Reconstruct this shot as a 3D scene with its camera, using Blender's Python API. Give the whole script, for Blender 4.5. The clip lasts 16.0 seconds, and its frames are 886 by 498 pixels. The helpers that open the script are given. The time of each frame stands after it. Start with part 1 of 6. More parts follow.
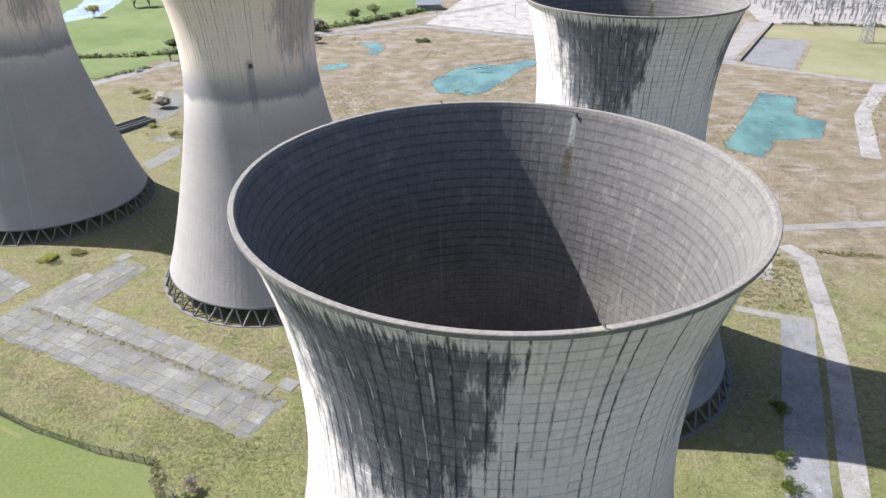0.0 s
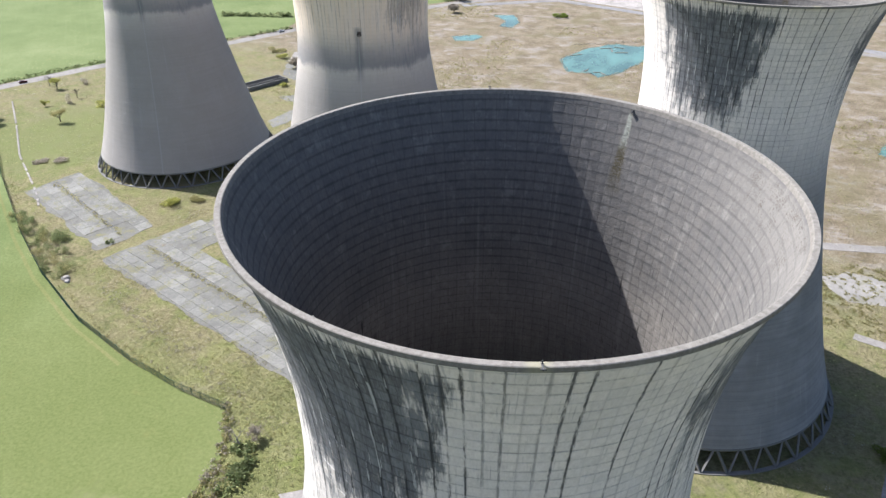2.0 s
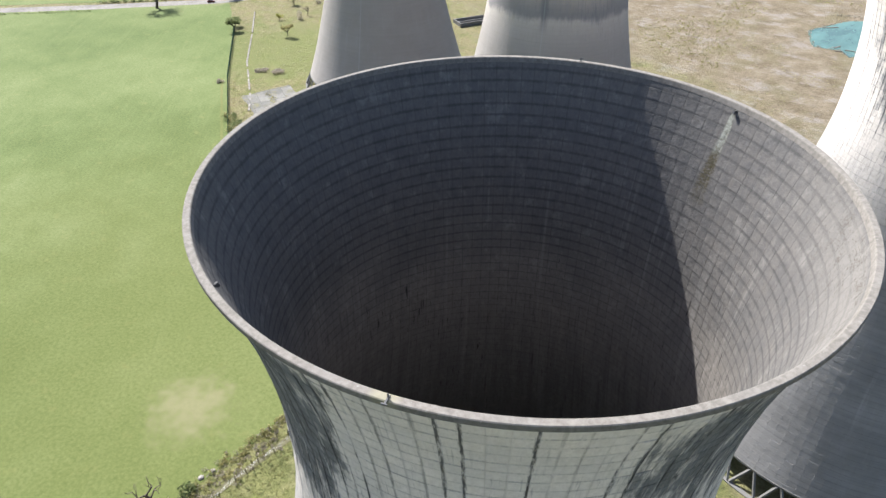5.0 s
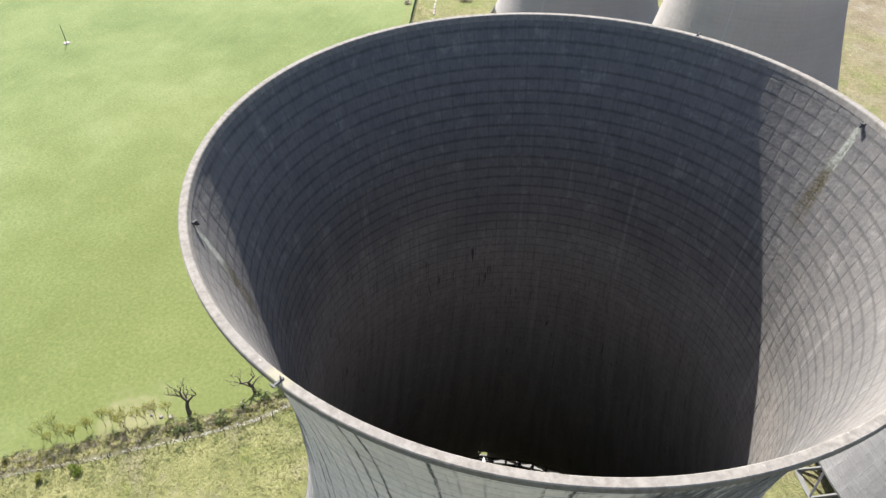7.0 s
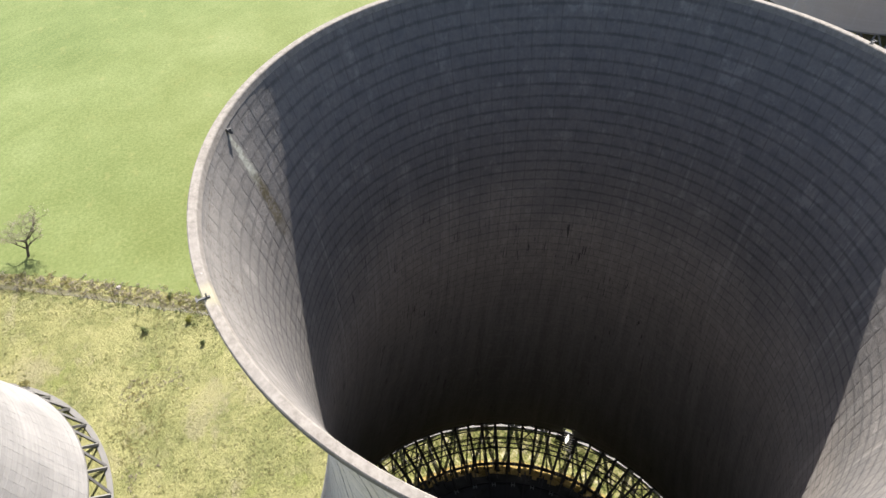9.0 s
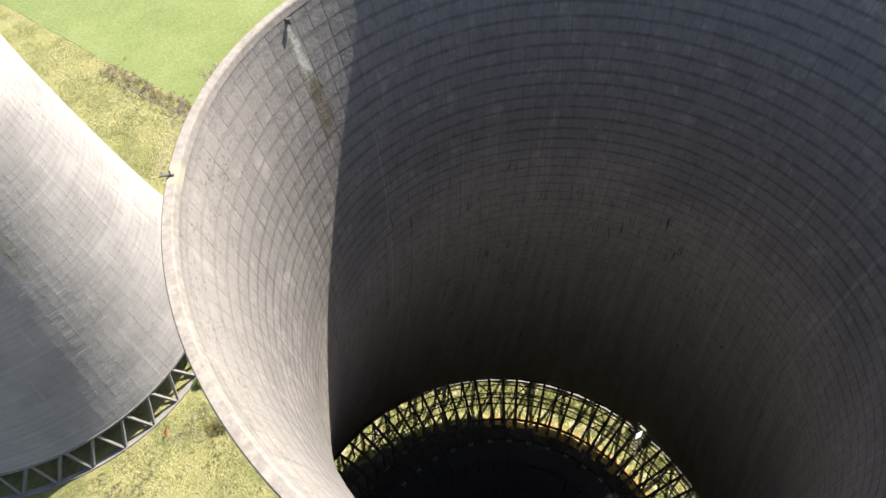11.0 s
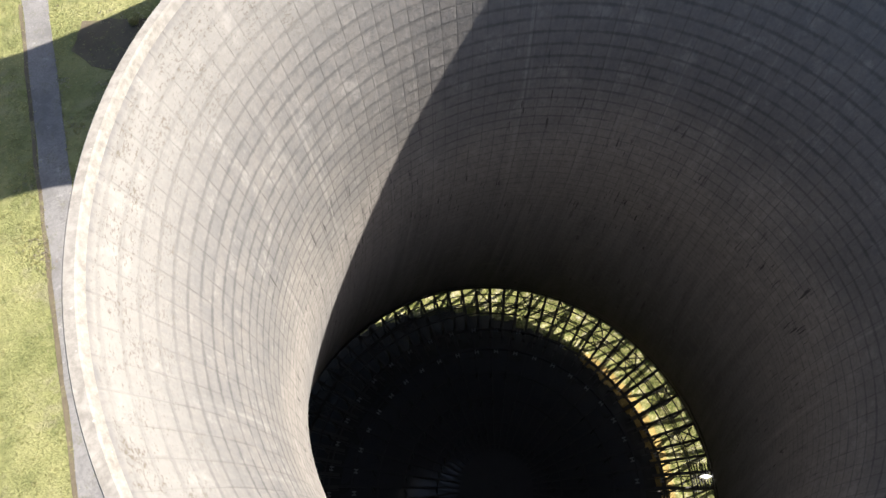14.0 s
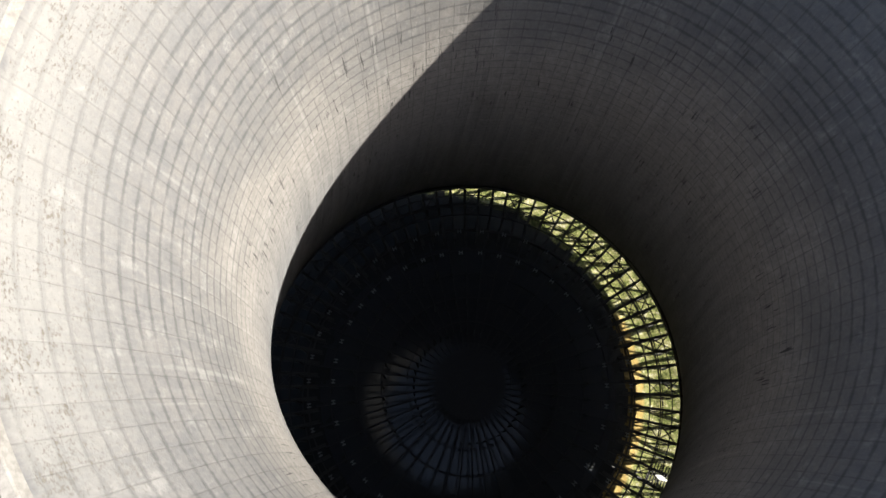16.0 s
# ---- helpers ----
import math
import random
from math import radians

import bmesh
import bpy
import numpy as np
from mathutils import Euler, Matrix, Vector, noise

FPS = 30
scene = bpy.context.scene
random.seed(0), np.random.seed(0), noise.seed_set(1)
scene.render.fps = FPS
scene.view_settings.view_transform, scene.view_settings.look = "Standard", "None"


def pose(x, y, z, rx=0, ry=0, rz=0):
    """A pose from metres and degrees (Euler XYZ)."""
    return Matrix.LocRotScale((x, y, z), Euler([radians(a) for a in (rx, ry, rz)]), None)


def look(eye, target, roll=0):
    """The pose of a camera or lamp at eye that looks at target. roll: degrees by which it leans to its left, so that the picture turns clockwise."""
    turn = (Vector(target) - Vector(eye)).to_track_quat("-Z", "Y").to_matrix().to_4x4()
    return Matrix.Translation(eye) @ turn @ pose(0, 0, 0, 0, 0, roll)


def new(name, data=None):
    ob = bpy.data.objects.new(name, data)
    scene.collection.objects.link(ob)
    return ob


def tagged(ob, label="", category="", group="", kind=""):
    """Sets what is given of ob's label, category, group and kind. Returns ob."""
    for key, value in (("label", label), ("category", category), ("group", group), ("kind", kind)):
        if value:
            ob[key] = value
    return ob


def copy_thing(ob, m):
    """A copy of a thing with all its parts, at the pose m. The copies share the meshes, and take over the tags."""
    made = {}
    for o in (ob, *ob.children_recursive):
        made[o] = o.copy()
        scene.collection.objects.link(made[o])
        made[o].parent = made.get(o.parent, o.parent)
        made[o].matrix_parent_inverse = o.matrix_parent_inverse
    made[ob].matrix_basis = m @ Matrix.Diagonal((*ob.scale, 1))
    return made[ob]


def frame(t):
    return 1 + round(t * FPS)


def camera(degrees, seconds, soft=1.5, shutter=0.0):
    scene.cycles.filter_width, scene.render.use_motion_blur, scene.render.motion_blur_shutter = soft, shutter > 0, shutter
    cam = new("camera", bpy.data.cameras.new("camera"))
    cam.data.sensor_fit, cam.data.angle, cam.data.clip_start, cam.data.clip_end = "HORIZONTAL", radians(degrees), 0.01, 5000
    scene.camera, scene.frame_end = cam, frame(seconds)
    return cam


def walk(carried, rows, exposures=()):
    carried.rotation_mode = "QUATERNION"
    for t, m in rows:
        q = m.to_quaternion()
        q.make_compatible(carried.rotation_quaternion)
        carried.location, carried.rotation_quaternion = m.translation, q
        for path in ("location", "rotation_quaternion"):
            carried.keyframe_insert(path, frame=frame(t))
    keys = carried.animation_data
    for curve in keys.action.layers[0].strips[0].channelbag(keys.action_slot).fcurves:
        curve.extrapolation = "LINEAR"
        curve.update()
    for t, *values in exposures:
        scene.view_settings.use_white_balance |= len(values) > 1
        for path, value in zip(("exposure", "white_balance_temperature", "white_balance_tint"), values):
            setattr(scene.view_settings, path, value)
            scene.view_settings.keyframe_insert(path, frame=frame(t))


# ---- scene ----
cam = camera(66.09, 16.0)
ROWS = [
    (0.0, -0.001, -54.291, 115.374, 60.727, 0.366, 4.835),
    (0.5, 2.514, -52.961, 115.340, 60.241, 0.257, 7.766),
    (1.0, 4.975, -51.554, 115.320, 59.715, 0.245, 10.807),
    (1.5, 7.360, -50.039, 115.302, 59.205, 0.196, 14.004),
    (2.0, 9.623, -48.411, 115.271, 58.627, 0.186, 17.157),
    (2.5, 11.764, -46.636, 115.294, 58.070, 0.206, 20.423),
    (3.0, 13.812, -44.727, 115.322, 57.469, 0.192, 23.766),
    (3.5, 15.799, -42.776, 115.278, 56.899, 0.156, 27.184),
    (4.0, 17.750, -40.843, 115.171, 56.155, 0.083, 30.597),
    (4.5, 19.548, -38.696, 115.129, 55.252, 0.039, 34.015),
    (5.0, 21.155, -36.324, 115.155, 54.222, 0.032, 37.549),
    (5.5, 22.564, -33.794, 115.209, 53.079, 0.054, 41.336),
    (6.0, 23.769, -31.172, 115.253, 51.832, 0.102, 45.516),
    (6.5, 24.764, -28.527, 115.247, 50.490, 0.179, 50.234),
    (7.0, 25.577, -25.894, 115.187, 49.091, 0.244, 55.545),
    (7.5, 26.361, -23.215, 115.175, 47.773, 0.173, 61.141),
    (8.0, 27.136, -20.512, 115.188, 46.620, 0.224, 66.683),
    (8.5, 27.651, -17.774, 115.101, 45.512, 0.332, 72.263),
    (9.0, 27.841, -15.036, 114.916, 44.374, 0.423, 77.917),
    (9.5, 27.707, -12.350, 114.674, 43.154, 0.454, 83.638),
    (10.0, 27.251, -9.765, 114.416, 41.789, 0.392, 89.423),
    (10.5, 26.473, -7.335, 114.182, 40.209, 0.214, 95.273),
    (11.0, 25.435, -5.054, 113.994, 38.405, -0.015, 101.192),
    (11.5, 24.343, -2.774, 113.819, 36.615, -0.108, 107.332),
    (12.0, 23.117, -0.593, 113.680, 34.847, -0.232, 114.303),
    (12.5, 21.629, 1.425, 113.562, 32.955, -0.235, 121.997),
    (13.0, 19.970, 3.276, 113.482, 31.103, -0.335, 129.377),
    (13.5, 18.136, 4.980, 113.424, 29.242, -0.407, 136.521),
    (14.0, 16.139, 6.519, 113.354, 27.149, -0.437, 142.816),
    (14.5, 14.067, 7.799, 113.317, 24.801, -0.543, 149.331),
    (15.0, 11.930, 8.835, 113.336, 22.337, -0.649, 156.357),
    (15.5, 9.734, 9.722, 113.404, 19.863, -0.771, 163.911),
    (16.0, 7.497, 10.526, 113.492, 17.224, -0.857, 171.707),
]
EXPOSURES = [(0.0, 1.2, 5900, 12), (4.0, 1.2, 6000, 10), (6.5, 1.45, 6250, 10), (8.0, 1.58, 6350, 11), (10.5, 1.68, 6730, 12), (12.0, 1.87, 6740, 10), (13.5, 1.76, 6580, 10), (16.0, 1.76, 6390, 7)]
walk(cam, [(t, pose(x, y, z, rx, ry, rz)) for t, x, y, z, rx, ry, rz in ROWS], EXPOSURES)

# ---- light: clear spring sky and one sun ----
SUN_AZ, SUN_EL = 163.5, 46.0
world = bpy.data.worlds.new("sky")
scene.world = world
world.use_nodes = True
sky = world.node_tree.nodes.new("ShaderNodeTexSky")
sky.sky_type, sky.sun_disc = "NISHITA", False
sky.sun_elevation, sky.sun_rotation = radians(SUN_EL), radians(90 - SUN_AZ)
sky.dust_density, sky.air_density, sky.ozone_density = 2.2, 1.0, 1.5
world.node_tree.links.new(sky.outputs[0], world.node_tree.nodes["Background"].inputs[0])
world.node_tree.nodes["Background"].inputs[1].default_value = 0.087
sun = new("sun", bpy.data.lights.new("sun", "SUN"))
sun.data.energy, sun.data.angle, sun.data.color = 5.6, radians(0.6), (1.0, 0.955, 0.89)
sun.matrix_world = look((200 * math.cos(radians(SUN_AZ)) * math.cos(radians(SUN_EL)),
                         200 * math.sin(radians(SUN_AZ)) * math.cos(radians(SUN_EL)),
                         200 * math.sin(radians(SUN_EL))), (0, 0, 0))


# ---- node helpers ----
class Nodes:
    """A node material under construction."""

    def __init__(self, name, rough=0.9, metal=0.0, spec=0.3):
        self.mat = bpy.data.materials.new(name)
        self.mat.use_nodes = True
        self.tree = self.mat.node_tree
        self.bsdf = self.tree.nodes["Principled BSDF"]
        self.bsdf.inputs["Roughness"].default_value = rough
        self.bsdf.inputs["Metallic"].default_value = metal
        self.bsdf.inputs["Specular IOR Level"].default_value = spec
        self.obj = self.node("ShaderNodeTexCoord").outputs["Object"]

    def node(self, kind, operation=None, use_clamp=False, noise_dimensions=None, smoothstep=False):
        n = self.tree.nodes.new(kind)
        if operation:
            n.operation = operation
        if use_clamp:
            n.use_clamp = True
        if noise_dimensions:
            n.noise_dimensions = noise_dimensions
        if smoothstep:
            n.interpolation_type = "SMOOTHSTEP"
        return n

    def put(self, socket, value):
        if hasattr(value, "is_linked"):
            self.tree.links.new(value, socket)
        else:
            socket.default_value = value

    def math(self, op, a, b=0.0, c=0.0, clamp=False):
        n = self.node("ShaderNodeMath", operation=op, use_clamp=clamp)
        for s, v in zip(n.inputs, (a, b, c)):
            self.put(s, v)
        return n.outputs[0]

    def smooth(self, x, lo, hi):
        n = self.node("ShaderNodeMapRange", smoothstep=True)
        for s, v in zip(n.inputs, (x, lo, hi, 0.0, 1.0)):
            self.put(s, v)
        return n.outputs[0]

    def sep(self, v):
        n = self.node("ShaderNodeSeparateXYZ")
        self.put(n.inputs[0], v)
        return n.outputs

    def comb(self, x, y, z):
        n = self.node("ShaderNodeCombineXYZ")
        for s, v in zip(n.inputs, (x, y, z)):
            self.put(s, v)
        return n.outputs[0]

    def scale(self, v, k):
        n = self.node("ShaderNodeVectorMath", operation="MULTIPLY")
        self.put(n.inputs[0], v)
        self.put(n.inputs[1], k if not isinstance(k, (int, float)) else (k, k, k))
        return n.outputs[0]

    def noise(self, v, scale=1.0, detail=4.0, rough=0.55, distort=0.0):
        n = self.node("ShaderNodeTexNoise")
        self.put(n.inputs["Vector"], v)
        for k, x in (("Scale", scale), ("Detail", detail), ("Roughness", rough), ("Distortion", distort)):
            self.put(n.inputs[k], x)
        return n.outputs["Fac"]

    def mix(self, f, a, b, blend="MIX"):
        n = self.node("ShaderNodeMix")
        n.data_type, n.blend_type = "RGBA", blend
        self.put(n.inputs[0], f)
        self.put(n.inputs[6], a if hasattr(a, "is_linked") else (*a, 1.0))
        self.put(n.inputs[7], b if hasattr(b, "is_linked") else (*b, 1.0))
        return n.outputs[2]

    def ramp(self, f, *stops):
        n = self.node("ShaderNodeValToRGB")
        el = n.color_ramp.elements
        while len(el) < len(stops):
            el.new(0.5)
        for e, (p, c) in zip(el, stops):
            e.position, e.color = p, (*c, 1.0)
        self.put(n.inputs[0], f)
        return n.outputs[0]

    def bump(self, h, strength=0.4, dist=0.1):
        n = self.node("ShaderNodeBump")
        n.inputs["Strength"].default_value = strength
        n.inputs["Distance"].default_value = dist
        self.put(n.inputs["Height"], h)
        self.tree.links.new(n.outputs[0], self.bsdf.inputs["Normal"])

    def done(self, color, dull=0.6):
        """Finish with a base colour, scaled down evenly so that less light bounces into shade."""
        self.put(self.bsdf.inputs["Base Color"], self.mix(1.0, color, (dull, dull, dull), "MULTIPLY"))
        return self.mat

    def island(self):
        return self.node("ShaderNodeNewGeometry").outputs["Random Per Island"]

    def chance(self):
        return self.node("ShaderNodeObjectInfo").outputs["Random"]


def plain(name, color, rough=0.85, metal=0.0, vary=0.25, scale=1.5, spec=0.3):
    n = Nodes(name, rough, metal, spec)
    f = n.noise(n.obj, scale, 6.0, 0.65)
    g = n.noise(n.obj, scale * 9, 3.0)
    lo = tuple(c * (1 - vary) for c in color)
    hi = tuple(min(1, c * (1 + vary)) for c in color)
    n.bump(g, 0.3, 0.02)
    return n.done(n.mix(n.math("ADD", n.math("MULTIPLY", f, 0.7), n.math("MULTIPLY", g, 0.3)), lo, hi))


# ---- tower concrete ----
RIM_Z, RIM_R, BASE_R, BASE_Z, FOOT_R = 91.94, 22.5, 33.7, 4.8, 35.7
SIDES, TURN = 112, radians(-0.51)
LIFT, LIFTS = 1.0503, 83


def tower_coords(n):
    s = n.sep(n.obj)
    az = n.math("ARCTAN2", s[1], s[0])
    return az, n.math("MULTIPLY", az, 21.0), s[2]


def lines(n, x, seed):
    """Distance from the next whole number, and a random value that belongs to that number."""
    k = n.math("ROUND", x)
    w = n.node("ShaderNodeTexWhiteNoise", noise_dimensions="2D")
    n.put(w.inputs["Vector"], n.comb(k, seed, 0.0))
    return n.math("ABSOLUTE", n.math("SUBTRACT", x, k)), w.outputs["Value"]


def outer_concrete(name, buff=False):
    n = Nodes(name, 0.92, spec=0.2)
    az, u, z = tower_coords(n)
    cu = n.math("MULTIPLY", n.math("SUBTRACT", az, TURN), SIDES / (2 * math.pi))
    cz = n.math("DIVIDE", n.math("SUBTRACT", z, BASE_Z), LIFT)
    top = n.smooth(z, 50.0, 74.0)
    streak = n.noise(n.comb(n.math("MULTIPLY", u, 1.1), n.math("MULTIPLY", z, 0.05), 3.0), 1.0, 5.0, 0.6)
    fine = n.noise(n.obj, 2.2, 8.0, 0.72)
    cloud = n.noise(n.obj, 0.13, 5.0, 0.65)
    ring = n.noise(n.comb(n.math("MULTIPLY", u, 0.05), n.math("MULTIPLY", z, 1.1), 0.0), 1.0, 4.0)
    drip = n.noise(n.comb(n.math("MULTIPLY", u, 3.0), n.math("MULTIPLY", z, 0.22), 8.0), 1.0, 5.0, 0.65)
    rag = n.noise(n.comb(n.math("MULTIPLY", u, 6.0), n.math("MULTIPLY", z, 1.1), 17.0), 1.0, 5.0, 0.7)
    blotch = n.noise(n.comb(n.math("MULTIPLY", u, 0.6), n.math("MULTIPLY", z, 0.14), 44.0), 1.0, 4.0, 0.6)
    cell = n.node("ShaderNodeTexWhiteNoise", noise_dimensions="2D")
    n.put(cell.inputs["Vector"], n.comb(n.math("FLOOR", cu), n.math("FLOOR", cz), 0.0))
    cellv = cell.outputs["Value"]
    # two mixes of concrete: rough bleached above, smooth and banded below
    base = n.mix(n.smooth(n.math("ADD", n.math("MULTIPLY", fine, 0.6), n.math("MULTIPLY", rag, 0.4)), 0.36, 0.62), (0.83, 0.745, 0.69), (1.0, 0.915, 0.85))
    base = n.mix(n.math("MULTIPLY", n.smooth(cloud, 0.42, 0.66), 0.2), base, (0.56, 0.54, 0.53))
    base = n.mix(n.math("MULTIPLY", cellv, 0.2), base, (0.52, 0.505, 0.50))
    if buff:
        base = n.mix(n.math("MULTIPLY", top, n.math("ADD", 0.6, n.math("MULTIPLY", n.smooth(streak, 0.35, 0.65), 0.35))), base, (0.86, 0.70, 0.54))
    low = n.mix(n.smooth(n.math("ADD", n.math("MULTIPLY", ring, 0.35), n.math("MULTIPLY", cloud, 0.65)), 0.28, 0.72), (0.215, 0.208, 0.203), (0.33, 0.318, 0.308))
    if buff:
        low = n.mix(0.6, low, (0.46, 0.412, 0.37))
    low = n.mix(n.math("MULTIPLY", n.smooth(streak, 0.55, 0.75), 0.3), low, (0.48, 0.465, 0.45))
    low = n.mix(n.math("MULTIPLY", n.smooth(fine, 0.50, 0.75), 0.3), low, (0.22, 0.215, 0.215))
    col = n.mix(top, low, base)
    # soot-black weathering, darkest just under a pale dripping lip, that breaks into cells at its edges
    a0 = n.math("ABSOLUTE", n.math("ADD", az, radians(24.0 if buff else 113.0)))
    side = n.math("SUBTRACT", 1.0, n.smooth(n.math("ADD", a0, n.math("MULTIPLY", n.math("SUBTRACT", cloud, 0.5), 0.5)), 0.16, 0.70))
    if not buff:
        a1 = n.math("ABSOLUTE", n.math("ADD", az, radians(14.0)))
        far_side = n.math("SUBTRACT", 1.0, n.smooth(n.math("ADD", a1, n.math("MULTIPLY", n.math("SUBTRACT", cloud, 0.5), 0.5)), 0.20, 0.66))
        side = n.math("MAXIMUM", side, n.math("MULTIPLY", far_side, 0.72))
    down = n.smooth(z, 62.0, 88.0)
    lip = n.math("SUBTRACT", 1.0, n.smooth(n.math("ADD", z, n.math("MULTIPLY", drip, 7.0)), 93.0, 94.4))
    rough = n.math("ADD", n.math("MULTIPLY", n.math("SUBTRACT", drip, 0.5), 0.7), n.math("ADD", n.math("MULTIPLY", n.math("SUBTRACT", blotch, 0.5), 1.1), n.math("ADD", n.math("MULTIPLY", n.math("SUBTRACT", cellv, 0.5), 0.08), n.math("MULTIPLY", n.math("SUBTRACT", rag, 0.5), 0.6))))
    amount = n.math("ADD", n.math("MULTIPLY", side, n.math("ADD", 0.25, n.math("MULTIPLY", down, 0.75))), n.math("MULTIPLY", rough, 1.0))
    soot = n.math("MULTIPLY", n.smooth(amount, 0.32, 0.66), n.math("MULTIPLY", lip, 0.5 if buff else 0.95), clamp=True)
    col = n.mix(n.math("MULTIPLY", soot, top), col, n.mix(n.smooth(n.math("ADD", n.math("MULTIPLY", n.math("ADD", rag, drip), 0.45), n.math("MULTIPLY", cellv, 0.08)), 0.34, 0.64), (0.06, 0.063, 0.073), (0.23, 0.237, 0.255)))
    # dirt in the joints, each joint with its own strength; the worst bleed into long dark runs
    du, ru = lines(n, cu, 1.0)
    dz, rz = lines(n, cz, 2.0)
    du = n.math("ADD", du, n.math("ADD", n.math("MULTIPLY", n.math("SUBTRACT", drip, 0.5), 0.22), n.math("MULTIPLY", n.math("SUBTRACT", rag, 0.5), 0.22)))
    dz = n.math("ADD", dz, n.math("MULTIPLY", n.math("SUBTRACT", rag, 0.5), 0.18))
    thick = n.math("ADD", 0.035, n.math("MULTIPLY", n.smooth(rag, 0.42, 0.62), 0.13))
    weak = n.math("SUBTRACT", 1.0, n.smooth(n.math("ABSOLUTE", du), n.math("MULTIPLY", thick, 0.2), thick))
    level = n.math("SUBTRACT", 1.0, n.smooth(n.math("ABSOLUTE", dz), n.math("MULTIPLY", thick, 0.25), n.math("MULTIPLY", thick, 1.3)))
    broken = n.smooth(n.math("ADD", n.math("MULTIPLY", blotch, 0.5), n.math("MULTIPLY", rag, 0.5)), 0.40, 0.56)
    more = n.math("ADD", 0.72, n.math("MULTIPLY", side, 0.28))
    line = n.math("MAXIMUM", n.math("MULTIPLY", weak, n.math("MULTIPLY", n.math("ADD", 0.18, n.math("MULTIPLY", n.math("POWER", ru, 2.0), 0.82)), n.math("ADD", 0.06, n.math("MULTIPLY", top, 0.94)))), n.math("MULTIPLY", level, n.math("ADD", 0.28, n.math("MULTIPLY", rz, 0.3))))
    line = n.math("MULTIPLY", line, n.math("MULTIPLY", more, n.math("ADD", 0.25, n.math("MULTIPLY", broken, 0.75))))
    col = n.mix(n.math("MULTIPLY", line, n.math("ADD", 0.10 if buff else 0.5, n.math("MULTIPLY", top, 0.2 if buff else 0.45)), clamp=True), col, (0.032, 0.033, 0.037))
    width = n.math("ADD", 0.03, n.math("MULTIPLY", n.smooth(n.math("ADD", n.math("MULTIPLY", drip, 0.6), n.math("MULTIPLY", rag, 0.4)), 0.40, 0.66), 0.27))
    body = n.math("SUBTRACT", 1.0, n.smooth(n.math("ABSOLUTE", du), n.math("MULTIPLY", width, 0.4), width))
    length = n.smooth(n.math("ADD", z, n.math("MULTIPLY", n.math("SUBTRACT", ru, 0.5), -30.0)), 58.0, 66.0)
    chosen = n.math("MULTIPLY", n.smooth(ru, 0.12, 0.75), n.smooth(n.math("ADD", n.math("MULTIPLY", rag, 0.45), n.math("MULTIPLY", blotch, 0.70)), 0.48, 0.62))
    runs = n.math("MULTIPLY", n.math("MULTIPLY", body, length), n.math("MULTIPLY", chosen, 0.5 if buff else 0.8))
    col = n.mix(n.math("MULTIPLY", runs, top, clamp=True), col, (0.05, 0.05, 0.054))
    # thin grey drips hanging all over the upper shell
    hang = n.noise(n.comb(n.math("MULTIPLY", u, 5.0), n.math("MULTIPLY", z, 0.28), 77.0), 1.0, 4.0, 0.6)
    col = n.mix(n.math("MULTIPLY", n.smooth(hang, 0.57, 0.66), n.math("MULTIPLY", top, n.math("ADD", 0.05, n.math("MULTIPLY", n.smooth(blotch, 0.46, 0.60), n.math("ADD", 0.3, n.math("MULTIPLY", side, 0.4)))))), col, (0.16, 0.16, 0.165))
    # pale lime runs
    lime = n.noise(n.comb(n.math("MULTIPLY", u, 2.2), n.math("MULTIPLY", z, 0.17), 31.0), 1.0, 4.0, 0.6)
    edge = n.math("MULTIPLY", n.math("MULTIPLY", top, side), n.smooth(blotch, 0.38, 0.52))
    col = n.mix(n.math("MULTIPLY", n.smooth(lime, 0.565, 0.60), n.math("MULTIPLY", edge, 0.6)), col, (0.035, 0.037, 0.043))
    col = n.mix(n.math("MULTIPLY", n.smooth(lime, 0.60, 0.625), n.math("MULTIPLY", edge, 0.85)), col, (0.55, 0.548, 0.545))
    # greenish run below the bracket on the sunny side
    d = n.math("ABSOLUTE", n.math("MULTIPLY", n.math("SUBTRACT", az, radians(64.8)), 22.0))
    run = n.math("MULTIPLY", n.math("SUBTRACT", 1.0, n.smooth(n.math("ADD", d, n.math("MULTIPLY", n.math("SUBTRACT", drip, 0.5), 2.0)), 0.3, 1.6)), n.math("MULTIPLY", n.smooth(z, 30.0, 40.0), n.math("SUBTRACT", 1.0, n.smooth(z, 44.0, 45.0))))
    if not buff:
        col = n.mix(n.math("MULTIPLY", run, 0.6), col, (0.19, 0.19, 0.155))
    # damp dark tide-mark: a sharp ragged lower edge that fades upwards
    if buff:
        zt = n.math("ADD", z, n.math("ADD", n.math("MULTIPLY", cloud, 6.0), n.math("MULTIPLY", streak, 2.0)))
        tide = n.math("MULTIPLY", n.smooth(zt, 63.6, 65.8), n.math("SUBTRACT", 1.0, n.smooth(zt, 66.0, 76.0)))
        col = n.mix(n.math("MULTIPLY", tide, 0.7), col, (0.17, 0.18, 0.20))
        d = n.math("ABSOLUTE", n.math("MULTIPLY", n.math("ADD", az, radians(70.5)), 19.0))
        run = n.math("MULTIPLY", n.math("SUBTRACT", 1.0, n.smooth(n.math("ADD", d, n.math("MULTIPLY", n.math("SUBTRACT", drip, 0.5), 2.0)), 0.2, 1.5)), n.math("MULTIPLY", n.smooth(z, 56.0, 62.0), n.math("SUBTRACT", 1.0, n.smooth(z, 71.5, 72.5))))
        col = n.mix(n.math("MULTIPLY", run, 0.55), col, (0.15, 0.16, 0.175))
